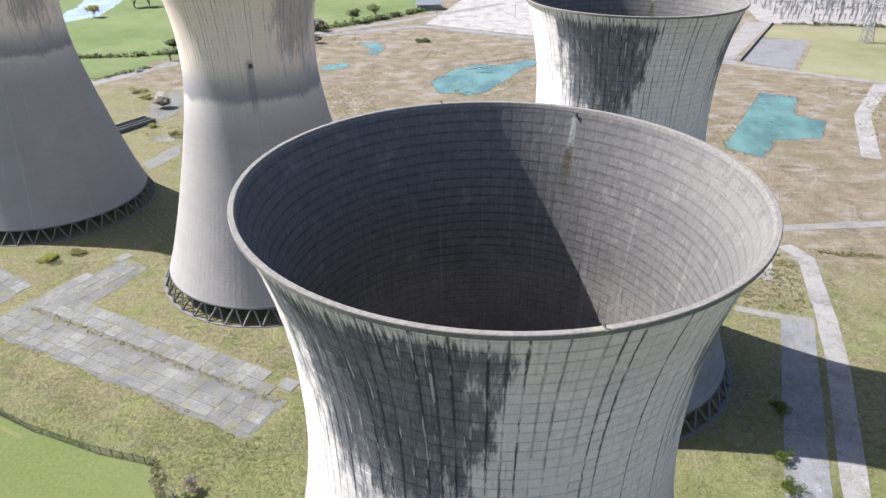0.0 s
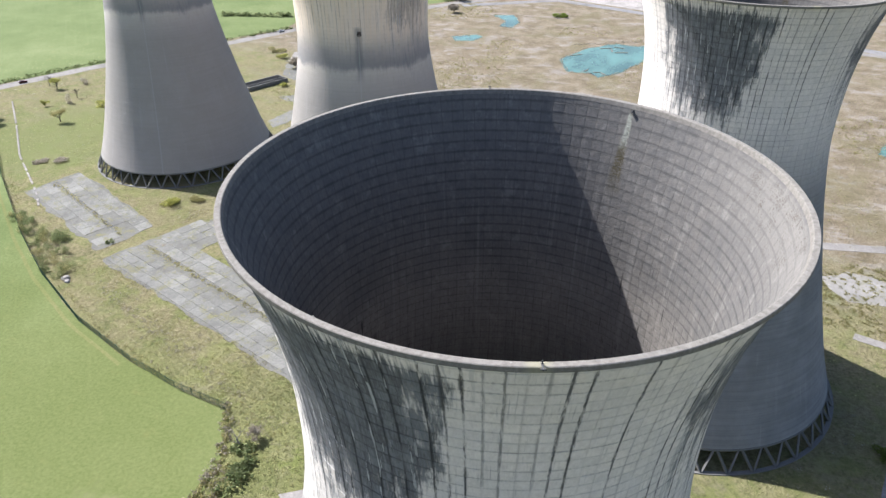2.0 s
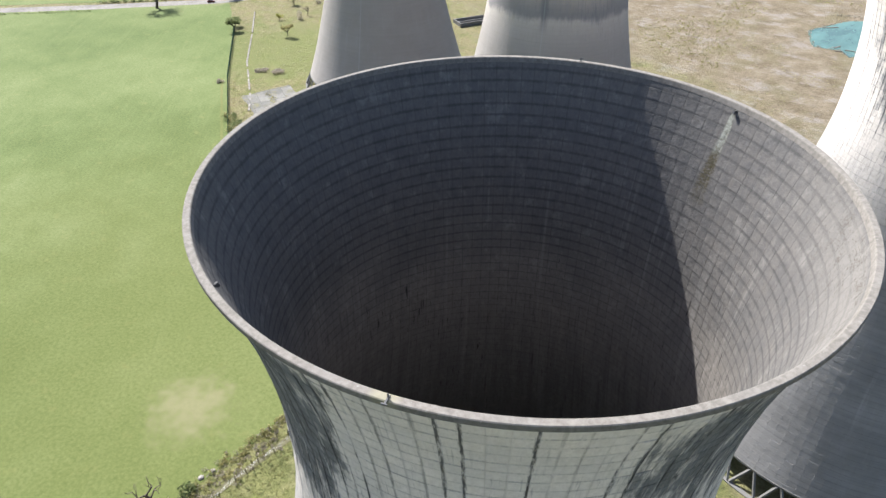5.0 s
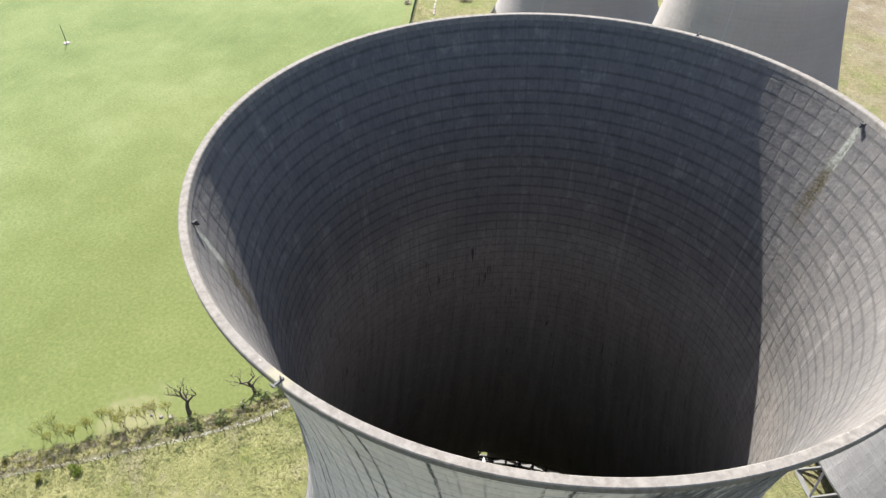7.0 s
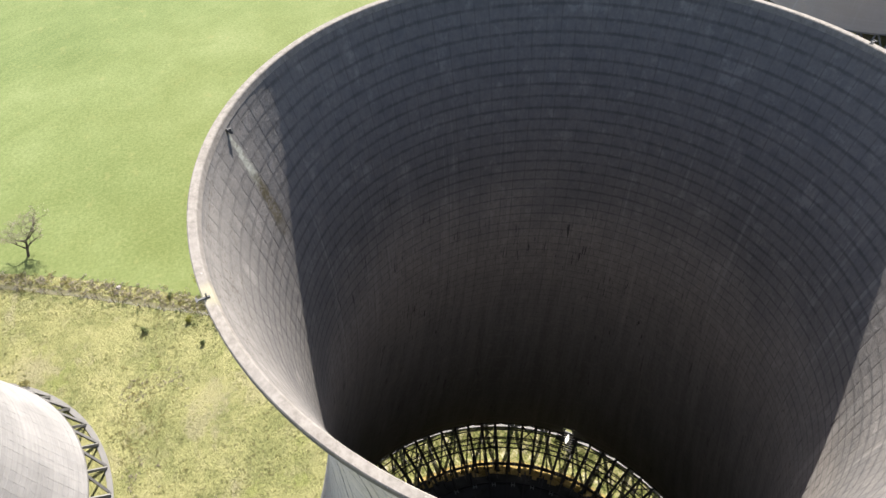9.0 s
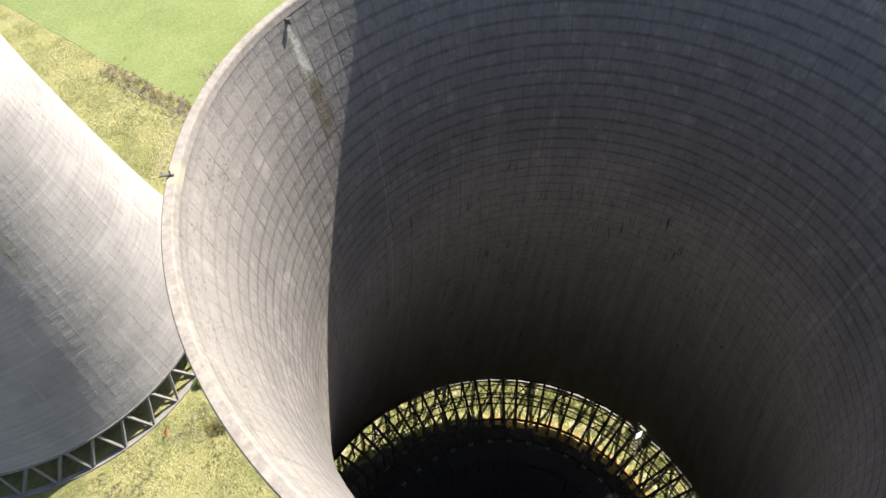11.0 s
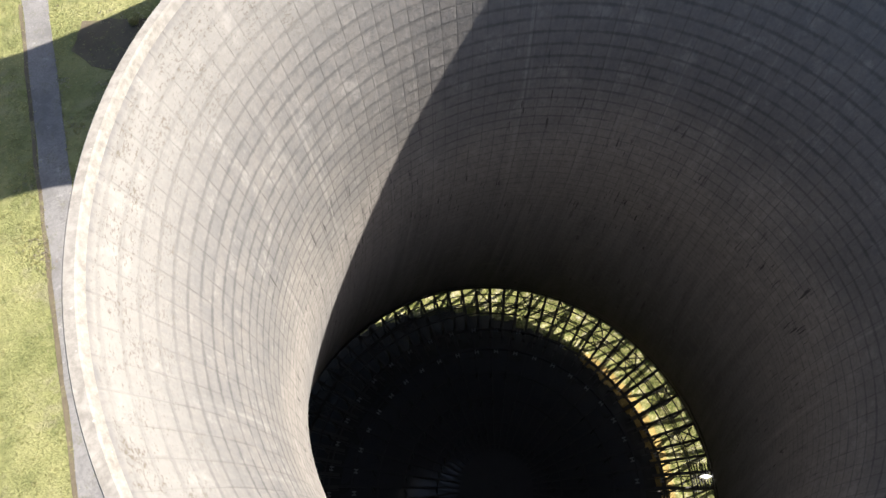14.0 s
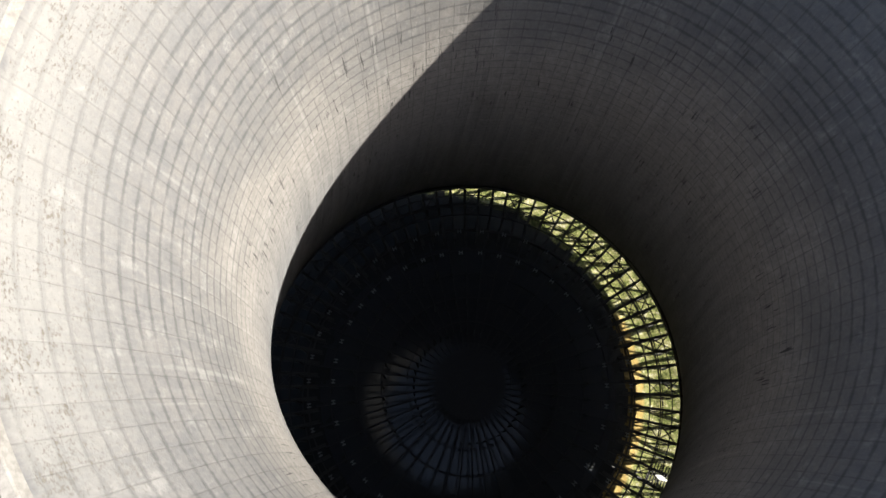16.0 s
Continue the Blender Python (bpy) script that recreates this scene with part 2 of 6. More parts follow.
        col = n.mix(n.math("MULTIPLY", n.math("SUBTRACT", 1.0, n.smooth(d, 0.08, 0.2)), n.math("MULTIPLY", n.math("SUBTRACT", 1.0, n.smooth(z, 69.0, 69.6)), 0.35)), col, (0.5, 0.5, 0.49))
    n.bump(n.math("ADD", fine, n.math("MULTIPLY", drip, 0.6)), 0.6, 0.08)
    return n.done(col, 0.76)


def inner_concrete(name, single=False):
    n = Nodes(name, 0.93, spec=0.15)
    az, u, z = tower_coords(n)
    cu = n.math("MULTIPLY", n.math("SUBTRACT", az, TURN), SIDES / (2 * math.pi))
    cz = n.math("DIVIDE", n.math("SUBTRACT", z, BASE_Z), LIFT)
    fine = n.noise(n.obj, 2.6, 8.0, 0.75)
    cloud = n.noise(n.obj, 0.16, 5.0, 0.6)
    blot = n.noise(n.obj, 0.8, 5.0, 0.65)
    streak = n.noise(n.comb(n.math("MULTIPLY", u, 0.9), n.math("MULTIPLY", z, 0.045), 5.0), 1.0, 5.0, 0.6)
    brush = n.noise(n.comb(n.math("MULTIPLY", u, 4.0), n.math("MULTIPLY", z, 0.9), 9.0), 1.0, 6.0, 0.7)
    base = n.mix(n.smooth(n.math("ADD", n.math("MULTIPLY", fine, 0.45), n.math("ADD", n.math("MULTIPLY", blot, 0.25), n.math("MULTIPLY", brush, 0.3))), 0.36, 0.64), (0.245, 0.22, 0.196), (0.40, 0.362, 0.323))
    base = n.mix(n.math("MULTIPLY", n.chance() if single else n.island(), 0.12), base, (0.20, 0.19, 0.18))
    base = n.mix(n.math("MULTIPLY", n.smooth(cloud, 0.42, 0.68), 0.22), base, (0.22, 0.212, 0.20))
    # small pits and scabs of lost skin
    pit = n.smooth(n.math("ADD", n.math("MULTIPLY", n.noise(n.scale(n.comb(u, z, 2.0), (1.0, 0.7, 1.0)), 3.4, 5.0, 0.75), 0.7), n.math("MULTIPLY", blot, 0.3)), 0.58, 0.66)
    base = n.mix(n.math("MULTIPLY", pit, 0.55), base, (0.17, 0.15, 0.125))
    # ragged dark grey over the flared upper shell, painted in to deepen its shade
    shade_film = n.math("MULTIPLY", n.smooth(n.math("ADD", z, n.math("MULTIPLY", cloud, 16.0)), 74.0, 86.0), n.math("ADD", 0.31, n.math("MULTIPLY", n.smooth(n.math("ADD", n.math("MULTIPLY", blot, 0.5), n.math("MULTIPLY", brush, 0.5)), 0.36, 0.62), 0.42)))
    base = n.mix(shade_film, base, (0.117, 0.118, 0.122))
    # the smoother brownish shell below the throat
    wet = n.math("SUBTRACT", 1.0, n.smooth(n.math("ADD", z, n.math("MULTIPLY", streak, 16.0)), 56.0, 82.0))
    col = n.mix(n.math("MULTIPLY", wet, 0.75), base, n.mix(n.smooth(n.math("ADD", n.math("MULTIPLY", brush, 0.35), n.math("MULTIPLY", streak, 0.65)), 0.35, 0.65), (0.205, 0.202, 0.202), (0.345, 0.34, 0.34)))
    runs = n.noise(n.comb(n.math("MULTIPLY", u, 1.9), n.math("MULTIPLY", z, 0.10), 11.0), 1.0, 5.0, 0.65)
    col = n.mix(n.math("MULTIPLY", n.smooth(runs, 0.62, 0.68), n.math("MULTIPLY", wet, 0.6)), col, (0.085, 0.077, 0.07))
    # long thin pale lime runs down the shell
    pale = n.noise(n.comb(n.math("MULTIPLY", u, 1.3), n.math("MULTIPLY", z, 0.02), 23.0), 1.0, 3.0)
    col = n.mix(n.math("MULTIPLY", n.smooth(pale, 0.60, 0.70), n.math("MULTIPLY", n.math("SUBTRACT", 1.0, n.smooth(z, 78.0, 88.0)), 0.22)), col, (0.52, 0.49, 0.45))
    patch = n.noise(n.comb(n.math("MULTIPLY", u, 0.5), n.math("MULTIPLY", z, 0.35), 51.0), 1.0, 6.0, 0.7)
    col = n.mix(n.math("MULTIPLY", n.smooth(patch, 0.54, 0.66), 0.25), col, (0.50, 0.467, 0.43))
    stainy = n.noise(n.comb(n.math("MULTIPLY", u, 2.2), n.math("MULTIPLY", z, 0.16), 61.0), 1.0, 6.0, 0.7)
    col = n.mix(n.math("MULTIPLY", n.smooth(stainy, 0.60, 0.70), 0.3), col, (0.18, 0.158, 0.135))
    # short black drips that start from joints in the middle lifts
    drop = n.noise(n.comb(n.math("MULTIPLY", u, 3.0), n.math("MULTIPLY", z, 0.24), 71.0), 1.0, 4.0, 0.6)
    where = n.math("MULTIPLY", n.smooth(n.noise(n.obj, 0.10, 3.0), 0.48, 0.60), n.math("MULTIPLY", n.smooth(z, 40.0, 52.0), n.math("SUBTRACT", 1.0, n.smooth(z, 74.0, 84.0))))
    col = n.mix(n.math("MULTIPLY", n.smooth(drop, 0.61, 0.66), n.math("MULTIPLY", where, 0.8)), col, (0.045, 0.042, 0.04))
    # dirt along the joints: level ones soft and broken, upright ones thin
    du, ru = lines(n, cu, 4.0)
    dz, rz = lines(n, cz, 6.0)
    du = n.math("ADD", du, n.math("MULTIPLY", n.math("SUBTRACT", brush, 0.5), 0.10))
    crack = n.math("SUBTRACT", 1.0, n.smooth(n.math("ABSOLUTE", du), 0.014, 0.06))
    # level bands also carry the shading of the lifts in their colour
    level = n.math("SUBTRACT", 1.0, n.smooth(n.math("ADD", dz, n.math("MULTIPLY", n.math("SUBTRACT", fine, 0.5), 0.22)), 0.025, n.math("ADD", 0.08, n.math("MULTIPLY", shade_film, 0.2))))
    part_on = n.smooth(n.noise(n.comb(n.math("ROUND", cu), n.math("MULTIPLY", z, 0.5), 2.0), 1.0, 3.0), 0.34, 0.62)
    part_off = n.smooth(n.noise(n.comb(n.math("MULTIPLY", u, 0.35), n.math("ROUND", cz), 12.0), 1.0, 3.0), 0.30, 0.56)
    above = n.math("ADD", 0.35, n.math("MULTIPLY", n.smooth(z, 40.0, 70.0), 0.65))
    col = n.mix(n.math("MULTIPLY", n.math("MULTIPLY", crack, n.math("ADD", 0.25, n.math("MULTIPLY", part_on, 0.75))), n.math("MULTIPLY", above, 0.5)), col, (0.10, 0.093, 0.085))
    col = n.mix(n.math("MULTIPLY", n.math("MULTIPLY", level, n.math("ADD", 0.35, n.math("MULTIPLY", part_off, 0.65))), n.math("MULTIPLY", above, n.math("ADD", 0.40, n.math("MULTIPLY", shade_film, 0.4)))), col, (0.09, 0.088, 0.085))
    # flaking pale skin with brown edges in the top lifts
    flake = n.noise(n.scale(n.comb(u, z, 0.0), (1.0, 1.5, 1.0)), 4.2, 7.0, 0.78)
    around = n.math("SUBTRACT", 1.0, n.smooth(n.math("ABSOLUTE", n.math("ADD", az, radians(34.0))), 0.85, 1.5))
    zone = n.math("MULTIPLY", n.math("MULTIPLY", n.smooth(n.math("ADD", z, n.math("MULTIPLY", n.math("SUBTRACT", blot, 0.5), 7.0)), 83.5, 90.5), n.math("SUBTRACT", 1.0, n.smooth(z, 91.0, 91.5))), around)
    flake = n.math("ADD", n.math("MULTIPLY", flake, 0.75), n.math("MULTIPLY", blot, 0.27))
    col = n.mix(n.math("MULTIPLY", zone, 0.42), col, (0.36, 0.335, 0.303))
    col = n.mix(n.math("MULTIPLY", n.smooth(flake, 0.53, 0.60), n.math("MULTIPLY", zone, 0.75)), col, (0.13, 0.108, 0.08))
    # lime and algae below the two outlets
    for a1, s in ((67.6, 2.0), (-108.4, 5.0)):
        wob = n.noise(n.scale(n.comb(u, z, s), (1.6, 0.7, 1.0)), 1.6, 6.0, 0.7)
        depth = n.math("SUBTRACT", 91.2, z)
        d = n.math("ABSOLUTE", n.math("ADD", n.math("MULTIPLY", n.math("SUBTRACT", az, radians(a1)), 21.0), n.math("MULTIPLY", n.math("SUBTRACT", wob, 0.5), 0.9)))
        half = n.math("ADD", 0.12, n.math("MULTIPLY", depth, 0.10))
        core = n.math("SUBTRACT", 1.0, n.smooth(d, n.math("MULTIPLY", half, 0.5), n.math("ADD", half, 0.12)))
        start = n.math("SUBTRACT", 1.0, n.smooth(z, 90.9, 91.3))
        long = n.smooth(n.math("ADD", z, n.math("MULTIPLY", wob, 3.0)), 88.6, 90.4)
        tail = n.smooth(n.math("ADD", z, n.math("MULTIPLY", wob, 5.0)), 84.5, 88.5)
        speck = n.smooth(flake, 0.42, 0.53)
        col = n.mix(n.math("MULTIPLY", n.math("MULTIPLY", core, tail), n.math("MULTIPLY", speck, 0.9)), col, (0.10, 0.082, 0.04))
        col = n.mix(n.math("MULTIPLY", n.math("MULTIPLY", core, long), n.math("MULTIPLY", start, n.math("ADD", 0.35, n.math("MULTIPLY", n.smooth(fine, 0.38, 0.58), 0.5)))), col, (0.52, 0.53, 0.46))
    n.bump(n.math("ADD", fine, n.math("MULTIPLY", blot, 1.2)), 0.5, 0.08)
    return n.done(col)


OUTER, BUFF = outer_concrete("weathered_concrete"), outer_concrete("buff_concrete", buff=True)
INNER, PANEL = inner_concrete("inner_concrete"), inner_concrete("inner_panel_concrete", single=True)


def coping_material():
    n = Nodes("coping_concrete", 0.9, spec=0.2)
    az, u, z = tower_coords(n)
    f = n.noise(n.obj, 2.5, 8.0, 0.75)
    g = n.noise(n.comb(n.math("MULTIPLY", u, 0.25), 0.0, 1.0), 1.0, 4.0)
    col = n.mix(n.smooth(f, 0.32, 0.66), (0.205, 0.184, 0.16), (0.34, 0.312, 0.276))
    drip = n.noise(n.comb(n.math("MULTIPLY", u, 3.0), n.math("MULTIPLY", z, 0.4), 4.0), 1.0, 6.0, 0.7)
    col = n.mix(n.math("MULTIPLY", n.smooth(drip, 0.48, 0.70), 0.40), col, (0.24, 0.22, 0.195))
    col = n.mix(n.math("MULTIPLY", n.smooth(g, 0.45, 0.65), 0.30), col, (0.30, 0.28, 0.26))
    col = n.mix(n.smooth(n.noise(n.obj, 4.0, 3.0), 0.70, 0.74), col, (0.46, 0.44, 0.40))
    spot = n.math("SUBTRACT", 1.0, n.smooth(n.math("ADD", n.math("ABSOLUTE", n.math("ADD", u, radians(73.5) * 21.0)), n.math("MULTIPLY", f, 0.8)), 0.7, 1.3))
    col = n.mix(n.math("MULTIPLY", spot, 0.5), col, (0.46, 0.43, 0.28))
    n.bump(f, 0.4, 0.03)
    return n.done(col)


COPING = coping_material()
LEG = plain("leg_concrete", (0.22, 0.213, 0.20), vary=0.35)
TIMBER = plain("dark_framework", (0.085, 0.08, 0.074), vary=0.35, scale=0.6)
DARK_STEEL = plain("dull_steel", (0.13, 0.13, 0.13), rough=0.75, metal=0.2, vary=0.3)
# near-white for the shape that stands for sunlight on the landing
SUN_PATCH = plain("sunlit_patch_white", (0.78, 0.77, 0.72), rough=0.5, vary=0.12, scale=3.0)
CUP = plain("chalky_plastic", (0.36, 0.37, 0.37), rough=0.5, vary=0.2, scale=4.0)
# darker copy of the framework colour, with the basin's shade painted in
INNER_BEAM = plain("shaded_framework", (0.055, 0.055, 0.056), vary=0.4, scale=0.6)
STEEL = plain("galvanised_steel", (0.42, 0.43, 0.44), rough=0.5, metal=0.6, vary=0.2)


# ---- ground materials ----
def ground_material():
    n = Nodes("rough_ground", 0.95, spec=0.1)
    s = n.sep(n.obj)
    big = n.noise(n.obj, 0.018, 4.0, 0.6)
    mid = n.noise(n.obj, 0.10, 5.0, 0.65)
    small = n.noise(n.obj, 1.5, 6.0, 0.75)
    lumps = n.noise(n.obj, 0.7, 6.0, 0.75)
    grass = n.ramp(n.math("ADD", n.math("MULTIPLY", mid, 0.35), n.math("ADD", n.math("MULTIPLY", lumps, 0.35), n.math("MULTIPLY", small, 0.3))),
                   (0.38, (0.09, 0.10, 0.036)), (0.46, (0.18, 0.193, 0.072)), (0.55, (0.262, 0.262, 0.105)), (0.66, (0.37, 0.345, 0.18)))
    straw = n.smooth(n.noise(n.obj, 0.16, 6.0, 0.75), 0.50, 0.64)
    grass = n.mix(n.math("MULTIPLY", straw, 0.42), grass, n.mix(small, (0.27, 0.255, 0.12), (0.42, 0.385, 0.22)))
    dead = n.smooth(n.noise(n.scale(n.obj, (1.0, 1.4, 1.0)), 0.05, 5.0, 0.7), 0.54, 0.62)
    grass = n.mix(n.math("MULTIPLY", dead, 0.55), grass, n.mix(small, (0.20, 0.175, 0.11), (0.36, 0.32, 0.22)))
    lush = n.smooth(n.noise(n.obj, 0.085, 5.0, 0.7), 0.58, 0.66)
    grass = n.mix(n.math("MULTIPLY", lush, 0.6), grass, n.mix(small, (0.13, 0.165, 0.035), (0.25, 0.28, 0.08)))
    waste = n.ramp(n.math("ADD", n.math("MULTIPLY", mid, 0.4), n.math("ADD", n.math("MULTIPLY", lumps, 0.3), n.math("MULTIPLY", small, 0.3))),
                   (0.36, (0.12, 0.10, 0.062)), (0.45, (0.215, 0.172, 0.112)), (0.55, (0.315, 0.26, 0.185)), (0.68, (0.47, 0.425, 0.365)))
    pink = n.smooth(n.noise(n.scale(n.obj, (0.8, 1.3, 1.0)), 0.07, 7.0, 0.75), 0.50, 0.62)
    waste = n.mix(n.math("MULTIPLY", pink, 0.5), waste, n.mix(small, (0.34, 0.30, 0.27), (0.54, 0.50, 0.47)))
    olive = n.smooth(n.noise(n.scale(n.obj, (1.3, 0.7, 1.0)), 0.03, 6.0, 0.7), 0.50, 0.60)
    waste = n.mix(n.math("MULTIPLY", olive, 0.5), waste, n.mix(small, (0.15, 0.135, 0.07), (0.29, 0.25, 0.14)))
    far = n.smooth(n.math("ADD", n.math("ADD", s[1], n.math("MULTIPLY", s[0], 0.55)), n.math("MULTIPLY", big, 180.0)), 250.0, 330.0)
    # drier, browner grass round the slabs to the north
    dry = n.math("MULTIPLY", n.smooth(n.math("ADD", s[1], n.math("MULTIPLY", n.math("SUBTRACT", big, 0.5), 60.0)), 45.0, 75.0), n.smooth(n.noise(n.obj, 0.12, 6.0, 0.7), 0.36, 0.58))
    grass = n.mix(n.math("MULTIPLY", dry, 0.78), grass, n.mix(n.smooth(n.math("ADD", n.math("MULTIPLY", lumps, 0.5), n.math("MULTIPLY", small, 0.5)), 0.36, 0.64), (0.15, 0.125, 0.065), (0.42, 0.355, 0.215)))
    lawn = n.math("SQRT", n.math("ADD", n.math("POWER", n.math("ADD", s[0], 240.0), 2.0), n.math("POWER", n.math("SUBTRACT", s[1], 172.0), 2.0)))
    lawn = n.math("SUBTRACT", 1.0, n.smooth(n.math("ADD", lawn, n.math("MULTIPLY", n.math("SUBTRACT", mid, 0.5), 90.0)), 20.0, 62.0))
    grass = n.mix(n.math("MULTIPLY", lawn, 0.7), grass, n.mix(small, (0.13, 0.165, 0.05), (0.27, 0.295, 0.11)))
    south = n.smooth(n.math("ADD", n.math("MULTIPLY", s[1], -1.0), n.math("MULTIPLY", n.math("SUBTRACT", big, 0.5), 80.0)), -10.0, 50.0)
    grass = n.mix(n.math("MULTIPLY", south, n.math("ADD", 0.12, n.math("MULTIPLY", n.smooth(mid, 0.40, 0.62), 0.4))), grass, n.mix(small, (0.30, 0.285, 0.12), (0.47, 0.44, 0.21)))
    n.bump(n.math("ADD", n.math("ADD", small, n.math("MULTIPLY", lumps, 0.8)), n.math("MULTIPLY", mid, 1.5)), 1.0, 0.5)
    return n.done(n.mix(far, grass, waste))


def meadow(name, a, b, c):
    n = Nodes(name, 0.95, spec=0.1)
    big = n.noise(n.obj, 0.012, 3.0)
    mid = n.noise(n.obj, 0.06, 5.0, 0.6)
    small = n.noise(n.obj, 1.2, 5.0, 0.7)
    col = n.ramp(n.math("ADD", n.math("MULTIPLY", big, 0.35), n.math("ADD", n.math("MULTIPLY", mid, 0.2), n.math("MULTIPLY", small, 0.45))),
                 (0.38, a), (0.5, b), (0.62, c))
    col = n.mix(n.math("MULTIPLY", n.smooth(n.noise(n.obj, 0.42, 6.0, 0.75), 0.46, 0.66), 0.25), col, a)
    if name == "pasture_grass":
        s = n.sep(n.obj)
        rows = n.noise(n.comb(n.math("MULTIPLY", n.math("ADD", s[0], n.math("MULTIPLY", s[1], 0.9)), 0.4), n.math("MULTIPLY", s[1], 0.012), 0.0), 1.0, 4.0, 0.7)
        col = n.mix(n.math("MULTIPLY", n.smooth(rows, 0.5, 0.7), 0.22), col, c)
        col = n.mix(n.math("MULTIPLY", n.smooth(n.noise(n.obj, 0.2, 6.0, 0.75), 0.56, 0.70), 0.4), col, (0.32, 0.30, 0.13))
        # deeper green close to the ditch; the paling further out is haze put into the colour
        away = n.math("SQRT", n.math("ADD", n.math("POWER", n.math("ADD", s[0], 85.0), 2.0), n.math("POWER", n.math("SUBTRACT", s[1], 25.0), 2.0)))
        unhazed = n.math("SUBTRACT", 1.0, n.smooth(n.math("ADD", away, n.math("MULTIPLY", n.math("SUBTRACT", mid, 0.5), 120.0)), 30.0, 190.0))
        col = n.mix(n.math("MULTIPLY", unhazed, 0.55), col, n.mix(small, (0.095, 0.112, 0.028), (0.205, 0.218, 0.068)))
        for x, y, r in ((-84, 10, 11), (-76, -32, 9), (-330, 205, 9)):
            d = n.math("SQRT", n.math("ADD", n.math("POWER", n.math("SUBTRACT", s[0], x), 2.0), n.math("POWER", n.math("SUBTRACT", s[1], y), 2.0)))
            spot = n.math("SUBTRACT", 1.0, n.smooth(n.math("ADD", d, n.math("MULTIPLY", n.math("SUBTRACT", n.noise(n.obj, 0.3, 7.0, 0.75), 0.5), 30.0)), r * 0.1, r * 1.1))
            col = n.mix(n.math("MULTIPLY", spot, 0.45), col, (0.36, 0.31, 0.20))
    n.bump(small, 0.5, 0.2)
    return n.done(col)


def slab_material(name, base, moss=0.4):
    n = Nodes(name, 0.9, spec=0.2)
    v = n.node("ShaderNodeNewGeometry").outputs["Position"]
    mid = n.noise(v, 0.22, 6.0, 0.7)
    stain = n.noise(v, 0.5, 6.0, 0.7, 0.6)
    small = n.noise(v, 2.2, 6.0, 0.75)
    col = n.mix(n.smooth(n.math("ADD", n.math("MULTIPLY", small, 0.5), n.math("MULTIPLY", stain, 0.5)), 0.32, 0.68), tuple(c * 0.62 for c in base), tuple(c * 1.25 for c in base))
    col = n.mix(n.math("MULTIPLY", n.smooth(n.chance(), 0.4, 1.0), 0.35), col, tuple(c * 0.5 for c in base))
    col = n.mix(n.math("MULTIPLY", n.math("SUBTRACT", 1.0, n.smooth(n.chance(), 0.0, 0.3)), 0.2), col, tuple(min(0.8, c * 1.7) for c in base))
    col = n.mix(n.math("MULTIPLY", n.smooth(n.math("ADD", n.math("MULTIPLY", stain, 0.5), n.math("MULTIPLY", n.noise(v, 0.09, 4.0, 0.6), 0.5)), 0.48, 0.60), 0.7), col, tuple(c * 0.5 for c in base))
    col = n.mix(n.math("MULTIPLY", n.smooth(n.noise(v, 0.35, 8.0, 0.75), 0.58, 0.66), 0.5), col, tuple(min(0.8, c * 1.7) for c in base))
    weeds = n.math("ADD", n.math("MULTIPLY", mid, 0.65), n.math("MULTIPLY", small, 0.35))
    col = n.mix(n.math("MULTIPLY", n.smooth(weeds, 0.52, 0.60), moss), col, n.mix(small, (0.15, 0.15, 0.06), (0.32, 0.29, 0.14)))
    col = n.mix(n.math("MULTIPLY", n.smooth(n.noise(v, 0.16, 8.0, 0.78), 0.62, 0.68), 0.6), col, (0.20, 0.12, 0.075))
    crack = n.node("ShaderNodeTexVoronoi")
    crack.feature = "DISTANCE_TO_EDGE"
    crack.inputs["Scale"].default_value = 0.33
    warp = n.node("ShaderNodeTexNoise")
    n.put(warp.inputs["Vector"], v)
    warp.inputs["Scale"].default_value, warp.inputs["Detail"].default_value = 0.6, 4.0
    shift = n.node("ShaderNodeVectorMath", operation="ADD")
    n.put(shift.inputs[0], v)
    n.put(shift.inputs[1], n.scale(warp.outputs["Color"], 5.0))
    n.put(crack.inputs["Vector"], shift.outputs[0])
    gap = n.math("SUBTRACT", 1.0, n.smooth(n.math("ADD", crack.outputs["Distance"], n.math("MULTIPLY", n.math("SUBTRACT", small, 0.5), 0.12)), 0.01, 0.05))
    col = n.mix(n.math("MULTIPLY", gap, n.math("MULTIPLY", n.smooth(mid, 0.45, 0.6), 0.6)), col, (0.13, 0.125, 0.075))
    n.bump(small, 0.5, 0.06)
    return n.done(col)


def water_material(name, color, rough=0.06):
    n = Nodes(name, rough, spec=0.35)
    h = n.noise(n.obj, 0.9, 3.0)
    n.bump(h, 0.08, 0.05)
    f = n.noise(n.scale(n.obj, (1.0, 0.5, 1.0)), 0.05, 5.0, 0.65)
    g = n.noise(n.obj, 0.35, 6.0, 0.7)
    col = n.mix(n.smooth(f, 0.36, 0.66), tuple(c * 0.7 for c in color), tuple(c * 1.3 for c in color))
    return n.done(n.mix(n.math("MULTIPLY", n.smooth(g, 0.56, 0.66), 0.35), col, (0.20, 0.25, 0.19)))


